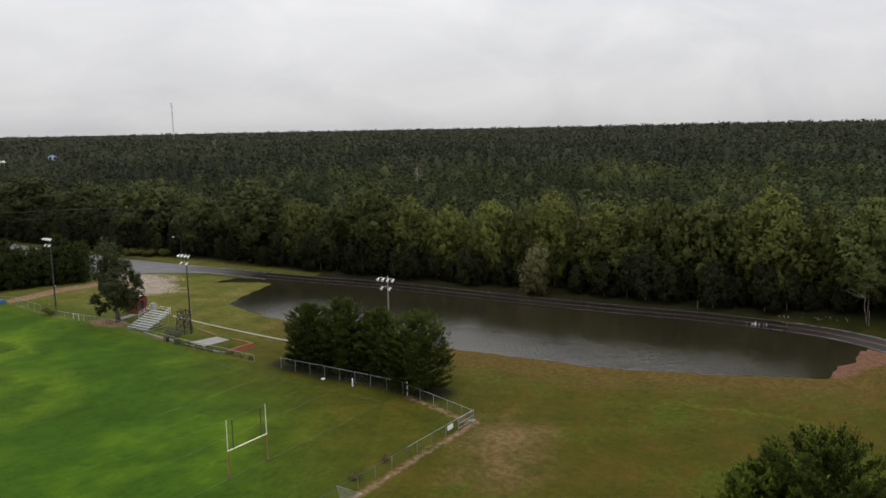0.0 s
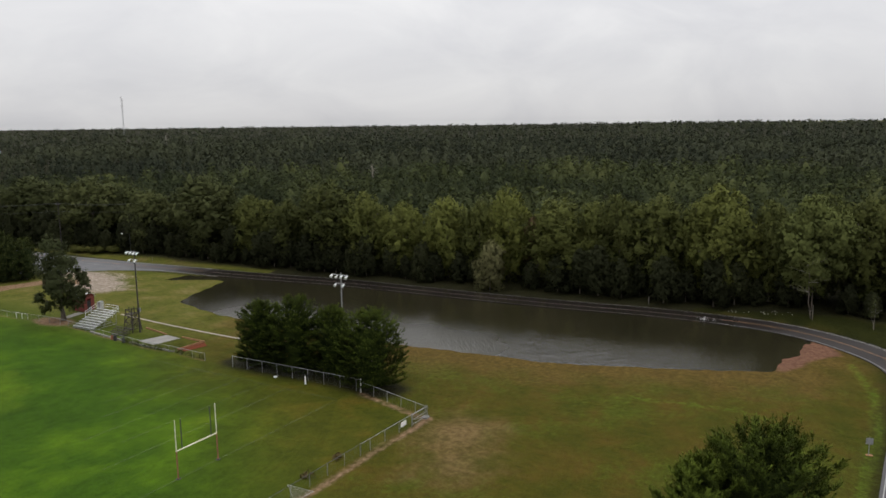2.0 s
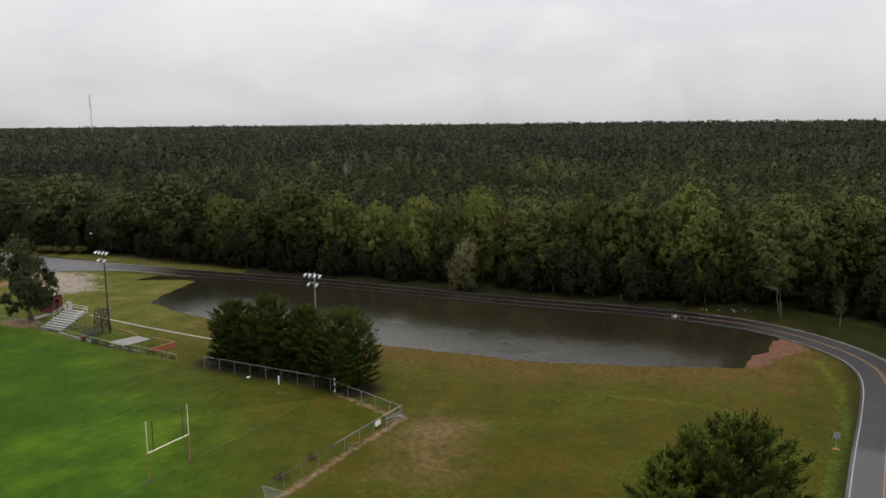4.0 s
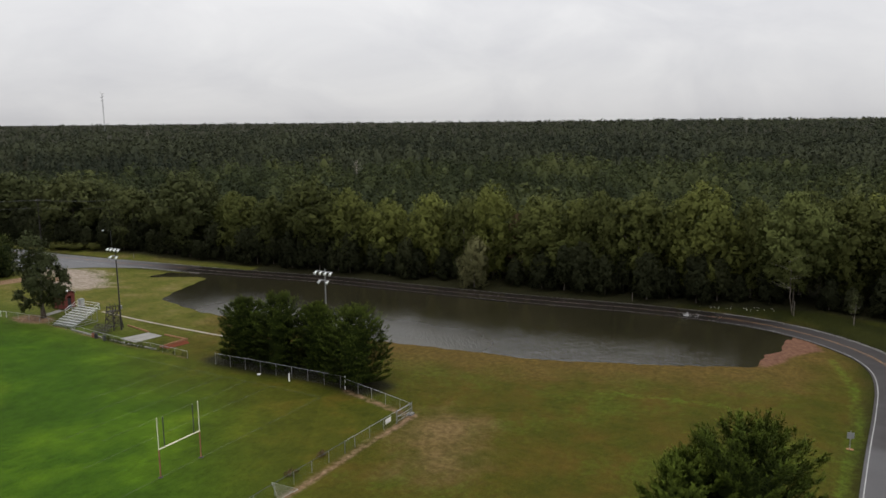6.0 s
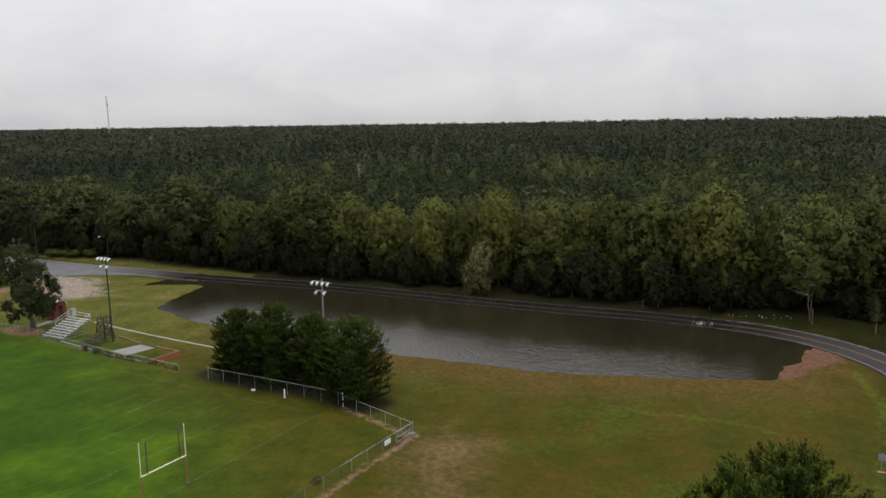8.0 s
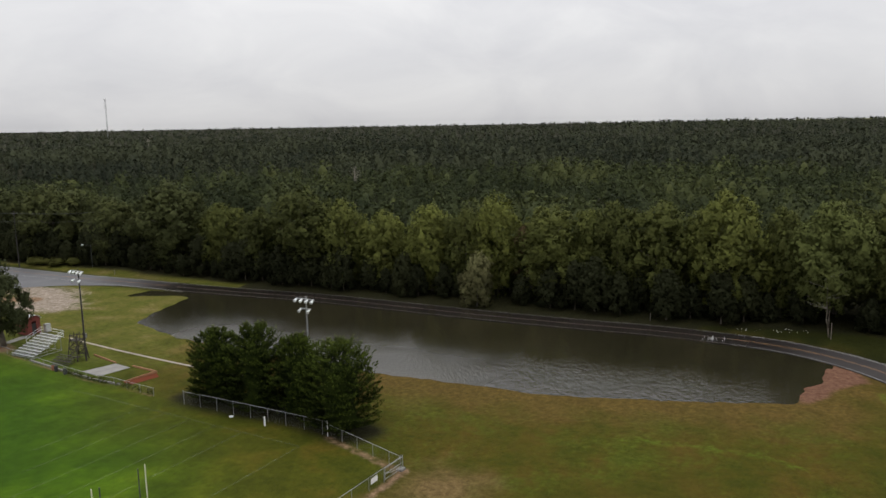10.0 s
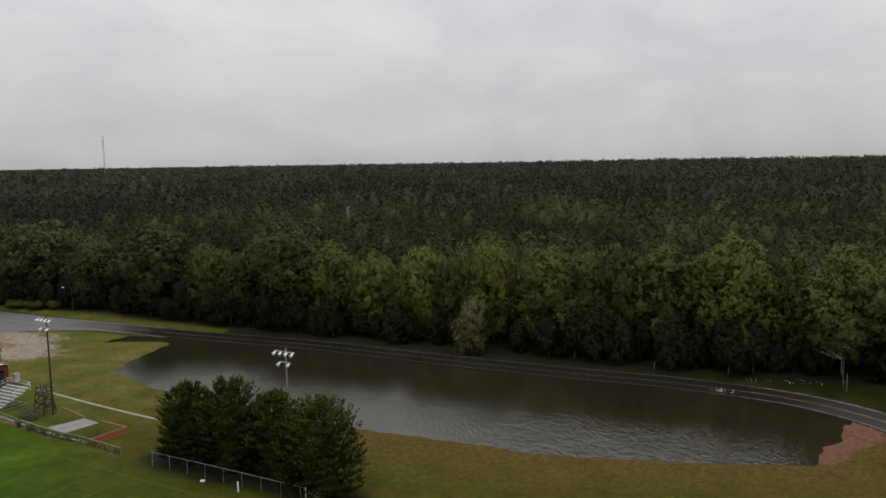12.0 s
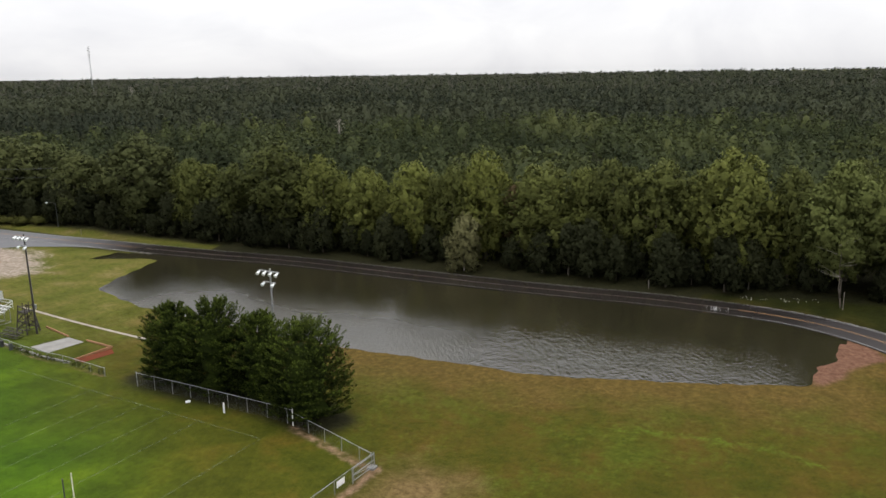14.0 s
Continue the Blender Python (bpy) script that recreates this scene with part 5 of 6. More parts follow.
for k_, c4 in enumerate(((0, 2.3), (0, 0), (2.7, 0))):
    net_uv.data[k_].uv = c4
part("netting", net_me, None, net)


def spare_posts():
    g = thing("stored_goalposts", pose(2.6, 112.6, 0), "three tall cream goalpost uprights standing in the corner", "goalpost")
    for x, y, lean, h in ((-1.2, 0, -0.10, 7.3), (-0.45, 0.4, -0.08, 7.2), (1.9, 0.1, -0.28, 7.1)):
        part("upright", Geo().tube((x, y, -0.2), (x + lean * 2, y - lean, h), 0.07, n=10), M_CREAM, g)
    part("collar", Geo().box((-0.8, 0.2, 0.2), (1.6, 1.0, 0.4), None, 0.2), M_BLACK, g, "dark weeds round the foot")
    part("crossbar", Geo().tube((-1.2, 0, 0.75), (1.9, 0.1, 0.7), 0.06, n=8), M_CREAM, g)


spare_posts()
pad = thing("landing_mat", pose(5.0, 112.2, 0, 0, 0, 20), "folded blue vinyl mat lying by the fence", "mat")
part("slab", Geo().box((0, 0, 0.3), (2.0, 1.1, 0.6), None, 0.15), M_BLUE, pad)
part("fold", Geo().box((0.2, 0.1, 0.72), (1.4, 0.8, 0.24), None, 0.12), M_BLUE, pad)

# ---- floodlight poles ----
def floodlight(x, y, top, label, pole_mat):
    p = thing("floodlight_pole", pose(x, y, ground_at(x, y)), label, "floodlight", "floodlight poles")
    top -= ground_at(x, y)
    part("pole", Geo().tube((0, 0, -0.5), (0.0, 0, top * 0.5), 0.16, 0.13, 10).tube((0, 0, top * 0.5), (0, 0, top + 0.35), 0.13, 0.09, 10), pole_mat, p)
    for z, n, half in ((top, 4, 1.4), (top - 1.35, 2, 0.75)):
        part("crossarm", Geo().box((-0.16, 0, z), (0.12, half * 2 + 0.3, 0.14), None, 0.01), M_GALV, p)
        for k in range(n):
            yy = -half + 2 * half * k / (n - 1)
            lamp = part("lamp", Geo().tube((-0.30, yy, z - 0.04), (-0.62, yy, z - 0.22), 0.13, 0.16, 10), M_LAMP, p)
            part("reflector", Geo().tube((-0.58, yy, z - 0.20), (-0.76, yy, z - 0.31), 0.16, 0.23, 12), M_LAMP, lamp)
            part("bracket", Geo().tube((-0.16, yy, z + 0.05), (-0.42, yy, z + 0.12), 0.035, n=6).tube((-0.42, yy, z + 0.12), (-0.5, yy, z - 0.1), 0.035, n=6), M_GALV, lamp)
    part("ballast_box", Geo().box((0.26, 0, top * 0.28), (0.25, 0.4, 0.7), None, 0.03), M_GALV, p)
    part("conduit", Geo().tube((0.2, 0.05, 0), (0.15, 0.05, top - 1.4), 0.03, n=6), M_GALV, p)
    return p


floodlight(10.8, 54.3, 14.7, "tall dark timber floodlight pole with six white lamps", M_POLE)
floodlight(9.9, 98.4, 15.0, "tall dark timber floodlight pole with six white lamps", M_POLE)
floodlight(12.3, 8.4, 14.45, "tall grey floodlight pole with six white lamps behind evergreens", M_GALV)

# ---- bleachers, viewing frame, brick hut ----
def bleachers(m, rows, length, run, rise, label, plank_mat, rails):
    b = thing("bleachers", m, label, "bleachers", "bleachers beside the pitch")
    for k in range(rows):
        x, z = k * run, 0.42 + k * rise
        part("seat_plank", Geo().box((x, 0, z), (0.26, length, 0.05), None, 0.01), plank_mat, b)
        part("foot_plank", Geo().box((x - 0.24, 0, z - rise * 0.85), (0.15, length, 0.04), None, 0.01), M_GALV if rails else plank_mat, b)
    for y in np.linspace(-length / 2 + 0.5, length / 2 - 0.5, 4):
        x1, z1 = (rows - 1) * run, 0.40 + (rows - 1) * rise
        part("frame", Geo().tube((-0.2, y, 0.36), (x1, y, z1 - 0.03), 0.04, n=6).tube((x1, y, 0), (x1, y, z1), 0.04, n=6).tube((-0.3, y, 0.04), (x1, y, 0.04), 0.04, n=6).tube((x1 * 0.5, y, 0.04), (x1 * 0.5, y, z1 * 0.52), 0.035, n=6).tube((x1, y, 0.1), (x1 * 0.5, y, z1 * 0.5), 0.03, n=6), M_GALV if rails else M_TIMBER, b)
    if rails:
        x1, z1 = (rows - 1) * run + 0.3, 0.42 + (rows - 1) * rise
        xm, zm = (rows * 0.45) * run, 0.42 + (rows * 0.45) * rise
        for dz in (0.55, 1.0):
            part("back_rail", Geo().tube((x1, -length / 2, z1 + dz), (x1, length / 2, z1 + dz), 0.035, n=6), M_ALU, b)
            for s in (-1, 1):
                part("side_rail", Geo().tube((xm, s * length / 2, zm + dz), (x1, s * length / 2, z1 + dz), 0.035, n=6), M_ALU, b)
        for s in (-1, 1):
            for x, z in ((xm, zm), ((xm + x1) / 2, (zm + z1) / 2), (x1, z1)):
                part("rail_post", Geo().tube((x, s * length / 2, z - 0.3), (x, s * length / 2, z + 1.0), 0.035, n=6), M_ALU, b)
    return b


bleachers(pose(6.5, 64.6, 0.0, 0, 0, 2), 9, 5.8, 0.66, 0.26, "silver aluminium bleachers with nine rows facing the pitch", M_ALU, True)
bleachers(pose(7.2, 55.6, 0.0, 0, 0, 3), 3, 4.2, 0.6, 0.3, "small dark timber bench stand beside the viewing frame", M_TIMBER, False)


def viewing_frame():
    t = thing("timber_tower", pose(10.5, 55.9, 0, 0, 0, 6), "dark open timber viewing tower beside a floodlight pole", "tower")
    b, k = 1.12, 0.66
    feet = [(sx * b, sy * b, -0.2) for sx, sy in ((-1, -1), (1, -1), (1, 1), (-1, 1))]
    tops = [(sx * k, sy * k, 3.95 + 0.22 * (i % 2)) for i, (sx, sy) in enumerate(((-1, -1), (1, -1), (1, 1), (-1, 1)))]
    for p, q in zip(feet, tops):
        part("leg", Geo().tube(p, q, 0.10, 0.08, 6), M_TIMBER, t)
    at = [[Vector(p).lerp(Vector(q), u) for p, q in zip(feet, tops)] for u in (0.15, 0.45, 0.78, 0.95)]
    for lo, hi in ((0, 1), (1, 2)):
        for i in range(4):
            j = (i + 1) % 4
            part("brace", Geo().tube(at[lo][i], at[hi][j], 0.06, n=5), M_TIMBER, t)
            part("brace", Geo().tube(at[lo][j], at[hi][i], 0.06, n=5), M_TIMBER, t)
    for lv in range(4):
        for i in range(4):
            if lv == 3 and i == 0:
                continue
            part("beam", Geo().tube(at[lv][i], at[lv][(i + 1) % 4], 0.07, n=5), M_TIMBER, t)
    for i in range(7):
        part("plank", Geo().box((-0.66 + 0.22 * i, 0, 3.13), (0.19, 1.45, 0.06)), M_TIMBER, t)
    for x, y in ((0, -0.7), (0.1, 0.7), (0.68, 0.1)):
        part("rail_post", Geo().tube((x, y, 3.05), (x, y, 4.35), 0.07, n=6), M_TIMBER, t)


viewing_frame()


def brick_hut():
    x, y = 16.3, 78.4
    h = thing("brick_hut", pose(x, y, -0.05, 0, 0, 4), "small red brick hut with pale arched roof and dark doorway", "hut")
    w, d, z = 2.6, 3.0, 2.75
    part("wall", Geo().box((0, d / 2 - 0.1, z / 2), (w, 0.2, z)), M_BRICK, h)
    part("wall", Geo().box((w / 2 - 0.1, 0, z / 2), (0.2, d - 0.4, z)), M_BRICK, h)
    part("wall", Geo().box((-w / 2 + 0.1, 0, z / 2), (0.2, d - 0.4, z)), M_BRICK, h)
    for s in (-1, 1):
        part("wall", Geo().box((s * 0.875, -d / 2 + 0.1, z / 2), (0.85, 0.2, z)), M_BRICK, h)
    part("lintel", Geo().box((0, -d / 2 + 0.1, z - 0.17), (0.9, 0.2, 0.34)), M_BRICK, h)
    part("door", Geo().box((0, -d / 2 + 0.16, 1.0), (0.9, 0.06, 2.0)), M_BLACK, h, "dark open doorway leaf")
    roof, n = Geo(), 12
    arc = [(w * 0.56 * math.cos(math.pi * i / n), 0.8 * math.sin(math.pi * i / n)) for i in range(n + 1)]
    for i in range(n):
        (a, p), (b, q) = arc[i], arc[i + 1]
        roof.add([(a, -d / 2 - 0.15, z + p), (b, -d / 2 - 0.15, z + q), (b, d / 2 + 0.15, z + q), (a, d / 2 + 0.15, z + p), (a * 0.94, -d / 2 - 0.15, z + p * 0.93), (b * 0.94, -d / 2 - 0.15, z + q * 0.93), (b * 0.94, d / 2 + 0.15, z + q * 0.93), (a * 0.94, d / 2 + 0.15, z + p * 0.93)],
                 [(0, 1, 2, 3)[::-1], (4, 5, 6, 7), (0, 1, 5, 4), (3, 7, 6, 2), (0, 4, 7, 3), (1, 2, 6, 5)])
    part("roof", roof, M_ROOF, h, "pale arched roof")
    part("gable", Geo().add([(a * 0.93, -d / 2 + 0.1, z + p * 0.92) for a, p in arc], [tuple(range(n + 1))]), M_BRICK, h)


brick_hut()
tank = thing("metal_cabinet", pose(18.6, 76.4, -0.05, 0, 0, 8), "pale grey metal cabinet standing beside the brick hut", "cabinet")
part("body", Geo().box((0, 0, 0.75), (1.0, 0.8, 1.3), None, 0.05), M_ALU, tank)
part("plinth", Geo().box((0, 0, 0.05), (1.2, 1.0, 0.14)), M_CONCRETE, tank)
part("lid", Geo().box((0, 0, 1.44), (1.06, 0.86, 0.08), None, 0.05), M_GALV, tank)


def slab(name, corners, z0, z1, mat, label, category, kind="structure"):
    """A flat slab that follows the ground: z0 and z1 are counted from the soil under each corner."""
    n = len(corners)
    g = Geo().add([(x, y, ground_at(x, y) + z) for z in (z0, z1) for x, y in corners], [tuple(range(n))[::-1], tuple(range(n, 2 * n))] + [(i, (i + 1) % n, n + (i + 1) % n, n + i) for i in range(n)])
    return tagged(part(name, g, mat), label, category, kind=kind)


slab("concrete_slab", [(6.0, 44.7), (11.7, 44.7), (12.0, 48.6), (6.4, 49.2)], -0.3, 0.05, M_CONCRETE, "worn pale concrete slab beside the fence", "slab", "structure")
slab("pavement_hut", [(10.5, 75.2), (15.0, 76.6), (14.8, 78.2), (10.0, 76.6)], -0.3, 0.05, M_CONCRETE, "pale concrete path to the brick hut", "pavement")
walk_line = spline([(18.6, 70), (18.1, 62), (17.6, 50), (17.4, 38), (17.6, 24)], 1.0)
d_ = np.gradient(walk_line, axis=0)
d_ /= np.linalg.norm(d_, axis=1, keepdims=True)
for k in range(0, len(walk_line) - 2, 2):
    a, b, n0, n1 = walk_line[k], walk_line[k + 2] - d_[k] * 0.03, np.array([-d_[k][1], d_[k][0]]) * 0.3, np.array([-d_[k + 2][1], d_[k + 2][0]]) * 0.3
    slab("pavement", [tuple(a + n0), tuple(a - n0), tuple(b - n1), tuple(b + n1)][::-1], -0.3, 0.03, M_PATH, "narrow pale concrete footpath slab across the grass", "footpath")
kerb = thing("timber_kerb", pose(0, 0, 0), "tan timber edging round a grass rectangle", "edging")
for (ax, ay), (bx, by) in (((6.1, 39.1), (11.9, 38.9)), ((12.1, 38.9), (12.3, 44.8)), ((12.2, 48.8), (13.5, 56))):
    g = Geo()
    m_ = Matrix.Rotation(math.atan2(by - ay, bx - ax), 3, "Z")
    g.box(((ax + bx) / 2, (ay + by) / 2, ground_at((ax + bx) / 2, (ay + by) / 2) + 0.08), (math.hypot(bx - ax, by - ay), 0.16, 0.34), m_)
    part("board", g, M_TAN, kerb)
slab("clay_pit", [(5.9, 37.0), (10.6, 36.7), (11.8, 38.7), (6.0, 38.95)], -0.3, 0.03, M_REDCLAY, "strip of bare red clay beside timber edging", "clay pit")
kerb2 = thing("concrete_kerb", pose(0, 0, 0), "low pale concrete kerb along the fence", "kerb")
for (ax, ay), (bx, by) in (((4.9, 38.2), (4.6, 44)), ((4.6, 44.1), (5.1, 52)), ((5.1, 52.2), (6.0, 62))):
    m_ = Matrix.Rotation(math.atan2(by - ay, bx - ax), 3, "Z")
    part("kerb_stone", Geo().box(((ax + bx) / 2, (ay + by) / 2, ground_at((ax + bx) / 2, (ay + by) / 2) + 0.03), (math.hypot(bx - ax, by - ay), 0.3, 0.36), m_), M_CONCRETE, kerb2)


def barrel(x, y, mat, label):
    b = thing("barrel", pose(x, y, ground_at(x, y)), label, "barrel", "barrels by the fence")
    g = Geo()
    for z0, z1, r0, r1 in ((0, 0.05, 0.27, 0.29), (0.05, 0.3, 0.28, 0.28), (0.3, 0.34, 0.3, 0.3), (0.34, 0.6, 0.28, 0.28), (0.6, 0.64, 0.3, 0.3), (0.64, 0.88, 0.28, 0.28)):
        g.tube((0, 0, z0), (0, 0, z1), r0, r1, 14)
    part("drum", g, mat, b)
    part("rim", Geo().tube((0, 0, 0.87), (0, 0, 0.91), 0.295, n=14), M_BLACK, b)


barrel(4.5, 52.9, M_BLACK, "black steel rubbish barrel by the fence")
barrel(4.3, 50.4, M_DARK_POLE, "dark steel rubbish barrel by the fence")
barrel(4.7, 53.9, M_RUST, "rusty steel rubbish barrel by the fence")


def white_marker(x, y, h, r, label):
    w = thing("marker_post", pose(x, y, ground_at(x, y)), label, "marker", "white markers along the fence")
    part("shaft", Geo().tube((0, 0, -0.1), (0, 0, h * 0.8), r, r * 0.85, 10), M_WHITE, w)
    part("cap", Geo().tube((0, 0, h * 0.8), (0, 0, h), r * 1.05, r * 0.4, 10), M_WHITE, w)


white_marker(3.0, 8.2, 1.25, 0.12, "short white plastic marker post beside the fence")
white_marker(3.2, 14.2, 0.14, 0.30, "white rounded base plate lying in the grass")
white_marker(4.05, -1.0, 2.05, 0.06, "tall white-topped steel gate post")

bar = thing("entry_barrier", pose(5.6, 82.6, 0, 0, 0, 96), "white painted pipe barrier at the gap in the fence", "barrier")
for x in (-1.6, 0, 1.6):
    part("post", Geo().tube((x, 0, -0.2), (x, 0, 1.1), 0.06, n=8), M_WHITE, bar)
part("rail", Geo().tube((-1.6, 0, 1.08), (1.6, 0, 1.08), 0.05, n=8), M_WHITE, bar)

BUSH = (spray_mesh("crown", lobe_sprays(np.random.default_rng(77), [((0, 0, 0.9), (1.1, 1.0, 0.9)), ((1.2, 0.3, 0.8), (0.9, 0.9, 0.8)), ((-1.1, -0.2, 0.7), (0.8, 0.9, 0.7))], 30, 0.22), M_LEAF), trunk_geo(np.random.default_rng(78), 1.2, 0.06, 3).mesh("trunk", M_BARK))
plant(BUSH, "shrub", (5.2, 92.5, 0), 1.2, (1, 1, 1.1), "rounded dark green shrub grown through the fence", "shrub")

WEED_CLUMP = (spray_mesh("crown", lobe_sprays(np.random.default_rng(85), [((0, 0, 0.3), (0.5, 0.4, 0.35)), ((0.5, 0.1, 0.22), (0.35, 0.3, 0.25))], 60, 0.12, core=9), M_LEAF_RUST), trunk_geo(np.random.default_rng(86), 0.5, 0.03, 3).mesh("trunk", M_BARK))
for k, (x, y) in enumerate(((-15.2, -11.9), (-20.2, -12.1))):
    plant(WEED_CLUMP, "weed_clump", (x, y, ground_at(x, y) - 0.03), k * 2.1, (1.1, 1.0, 1.2), "withered brown weed clump on the pitch by the fence", "weed", "weed clumps on the pitch")


def fence_vines():
    """Leafy creeper grown over the low fence in front of the clay pit."""
    rng = np.random.default_rng(66)
    n = 900
    at = rng.uniform(0, 1, n) ** 0.9
    y = 30.5 + 21.0 * at
    x = np.interp(y, FENCE_BACK[:, 1], FENCE_BACK[:, 0]) + rng.normal(size=n) * 0.10
    lump = 0.55 + 0.45 * np.sin(y * 1.7) * np.sin(y * 0.63 + 1)
    keep = rng.uniform(0, 1, n) < np.clip(lump, 0.12, 1)
    x, y, lump = x[keep], y[keep], lump[keep]
    z = rng.uniform(0.05, 0.85, len(x)) * (0.6 + 0.4 * lump)
    p = np.stack([x, y, z], 1)
    d = rng.normal(size=p.shape) + np.array([-0.6, -0.2, 0.5])
    d /= np.linalg.norm(d, axis=1, keepdims=True)
    v = thing("fence_creeper", pose(4.3, 40, 0), "green leafy creeper grown over the low fence", "creeper")
    p = p - np.array([4.3, 40, 0])
    part("leaves", spray_mesh("leaves", np.concatenate([sprays(rng, p, d, 0.17 * rng.uniform(0.7, 1.3, len(p))), d[:, None]], 1), M_LEAF), None, v)
    stems = Geo()
    for k in range(16):
        b = Vector((float(np.interp(31 + k * 1.25, FENCE_BACK[:, 1], FENCE_BACK[:, 0])) - 4.3, 31 + k * 1.25 - 40, -0.05))
        for j in range(3):
            q = b + Vector((rng.normal() * 0.04, rng.normal() * 0.3, 0.35))
            stems.tube(b, q, 0.018, 0.012, 5)
            b = q
    part("stems", stems, M_BARK, v)


fence_vines()

# ---- beside the road ----
cab = thing("roadside_sign", pose(17.4, -63.3, ground_at(17.4, -63.3), 0, 0, -78), "grey back of a square road sign on a post", "sign")
part("post", Geo().tube((0, 0, -0.3), (0, 0, 2.2), 0.045, n=8), M_GALV, cab)
part("panel", Geo().box((0, -0.06, 1.7), (0.75, 0.02, 0.75), None, 0.004), M_GALV, cab)
part("footing", Geo().box((0, 0, 0.0), (0.9, 0.5, 0.08), None, 0.15), M_TAN, cab)
for x, y, h in ((78.2, -20.4, 1.6), (78.9, -51.4, 2.9), (63.6, 116.0, 1.3)):
    p = thing("marker_post", pose(x, y, ground_at(x, y)), "pale weathered timber post on the road verge", "post", "verge posts")
    part("shaft", Geo().tube((0, 0, -0.3), (0.03, 0, h), 0.075, 0.065, 9), M_DEAD, p)
    part("cap", Geo().tube((0.03, 0, h), (0.03, 0, h + 0.05), 0.065, 0.04, 9), M_DEAD, p)


# a sapling on the verge, yellow shrubs by the bend of the far road
SAPLING = (spray_mesh("crown", lobe_sprays(np.random.default_rng(81), [((0.2, 0.1, 2.4 + 0.8 * k), (0.9 - 0.12 * k, 0.8 - 0.1 * k, 0.6)) for k in range(5)], 9, 0.2, core=9), M_LEAF_DARK), trunk_geo(np.random.default_rng(82), 6.0, 0.09, 4, 0.02).mesh("trunk", M_DEAD, True))
plant(SAPLING, "sapling", (76.0, -61.7, ground_at(76.0, -61.7)), 0.4, (1, 1, 1), "thin sapling with sparse leaves on the verge", "tree")
WEEDS = (spray_mesh("crown", lobe_sprays(np.random.default_rng(83), [((0, 0, 1.1), (1.6, 1.4, 1.2)), ((1.7, 0.5, 0.9), (1.2, 1.2, 1.0)), ((-1.6, -0.4, 0.9), (1.1, 1.2, 1.0)), ((0.3, 1.6, 1.3), (1.2, 1.1, 1.1))], 14, 0.24), leaf_mat("olive_weeds", (0.036, 0.038, 0.010), (0.062, 0.064, 0.016), (0.10, 0.098, 0.028))), trunk_geo(np.random.default_rng(84), 1.4, 0.06, 3).mesh("trunk", M_BARK))
for k, (x, y) in enumerate(((63.6, 149.5), (64.2, 145.2), (65.0, 141.0), (66.2, 136.8))):
    plant(WEEDS, "shrub", (x, y, ground_at(x, y) - 0.1), k * 1.3, (1.2, 1.4, 0.95), "rank olive-yellow shrub at the edge of the woods", "shrub", "olive shrubs at the edge of the woods")
# foam where the flood runs over the road
rng_f = np.random.default_rng(90)
foam = Geo()
for k in range(10):
    a, r = rng_f.uniform(0, 6.28), abs(rng_f.normal()) * 1.0
    x, y, s = 70.9 + r * math.cos(a) * 0.7, -33.4 + r * math.sin(a) * 1.4, rng_f.uniform(0.05, 0.17)
    ring = [(x + s * (1 + 0.5 * math.sin(3 * i + k)) * math.cos(i * 0.9) * 0.6, y + s * (1 + 0.5 * math.cos(2 * i + k)) * math.sin(i * 0.9)) for i in range(7)]
    foam.add([(p, q, ROAD_Z + 0.012) for p, q in ring] + [(x, y, ROAD_Z + 0.012 + s * 0.35)], [(i, (i + 1) % 7, 7) for i in range(7)])
for k in range(14):
    a, r, hgt = rng_f.uniform(0, 6.28), abs(rng_f.normal()) * 0.5, rng_f.uniform(0.2, 0.95)
    x, y = 70.9 + r * math.cos(a), -33.4 + r * math.sin(a) * 1.3
    foam.tube((x, y, ROAD_Z), (x + rng_f.normal() * 0.1, y + rng_f.normal() * 0.15, ROAD_Z + hgt * 0.8), 0.03, 0.01, 5)
tagged(part("foam", foam, M_LAMP), "small patch of white foam where flood water crosses the road", "foam", kind="stuff")


def dead_tree(x, y, seed):
    rng = np.random.default_rng(seed)
    t = thing("dead_tree", pose(x, y, ground_at(x, y) - 0.1), "bleached dead tree with crooked bare limbs", "tree")
    g, p, pts = Geo(), Vector((0, 0, 0)), []
    for k in range(6):
        q = p + Vector((rng.normal() * 0.3, rng.normal() * 0.3 + 0.12, 1.75))
        g.tube(p, q, 0.14 - 0.02 * k, 0.12 - 0.02 * k, 7)
        pts.append(q)
        p = q
    part("trunk", g, M_BARK, t, smooth=True)
    for k in range(9):
        b, g = pts[2 + k % 4], Geo()
        a, r = rng.uniform(1.2, 1.9) + (math.pi if k % 2 else 0), 0.036
        for _ in range(5):
            q = b + Vector((math.cos(a) * 0.3, math.sin(a) * 0.75, rng.uniform(0.0, 0.5)))
            g.tube(b, q, r, r * 0.75, 5)
            b, r, a = q, r * 0.72, a + rng.normal() * 0.35
        part("limb", g, M_PALE_BARK, t, "bleached bare limb")


dead_tree(79.8, -51.0, 9)


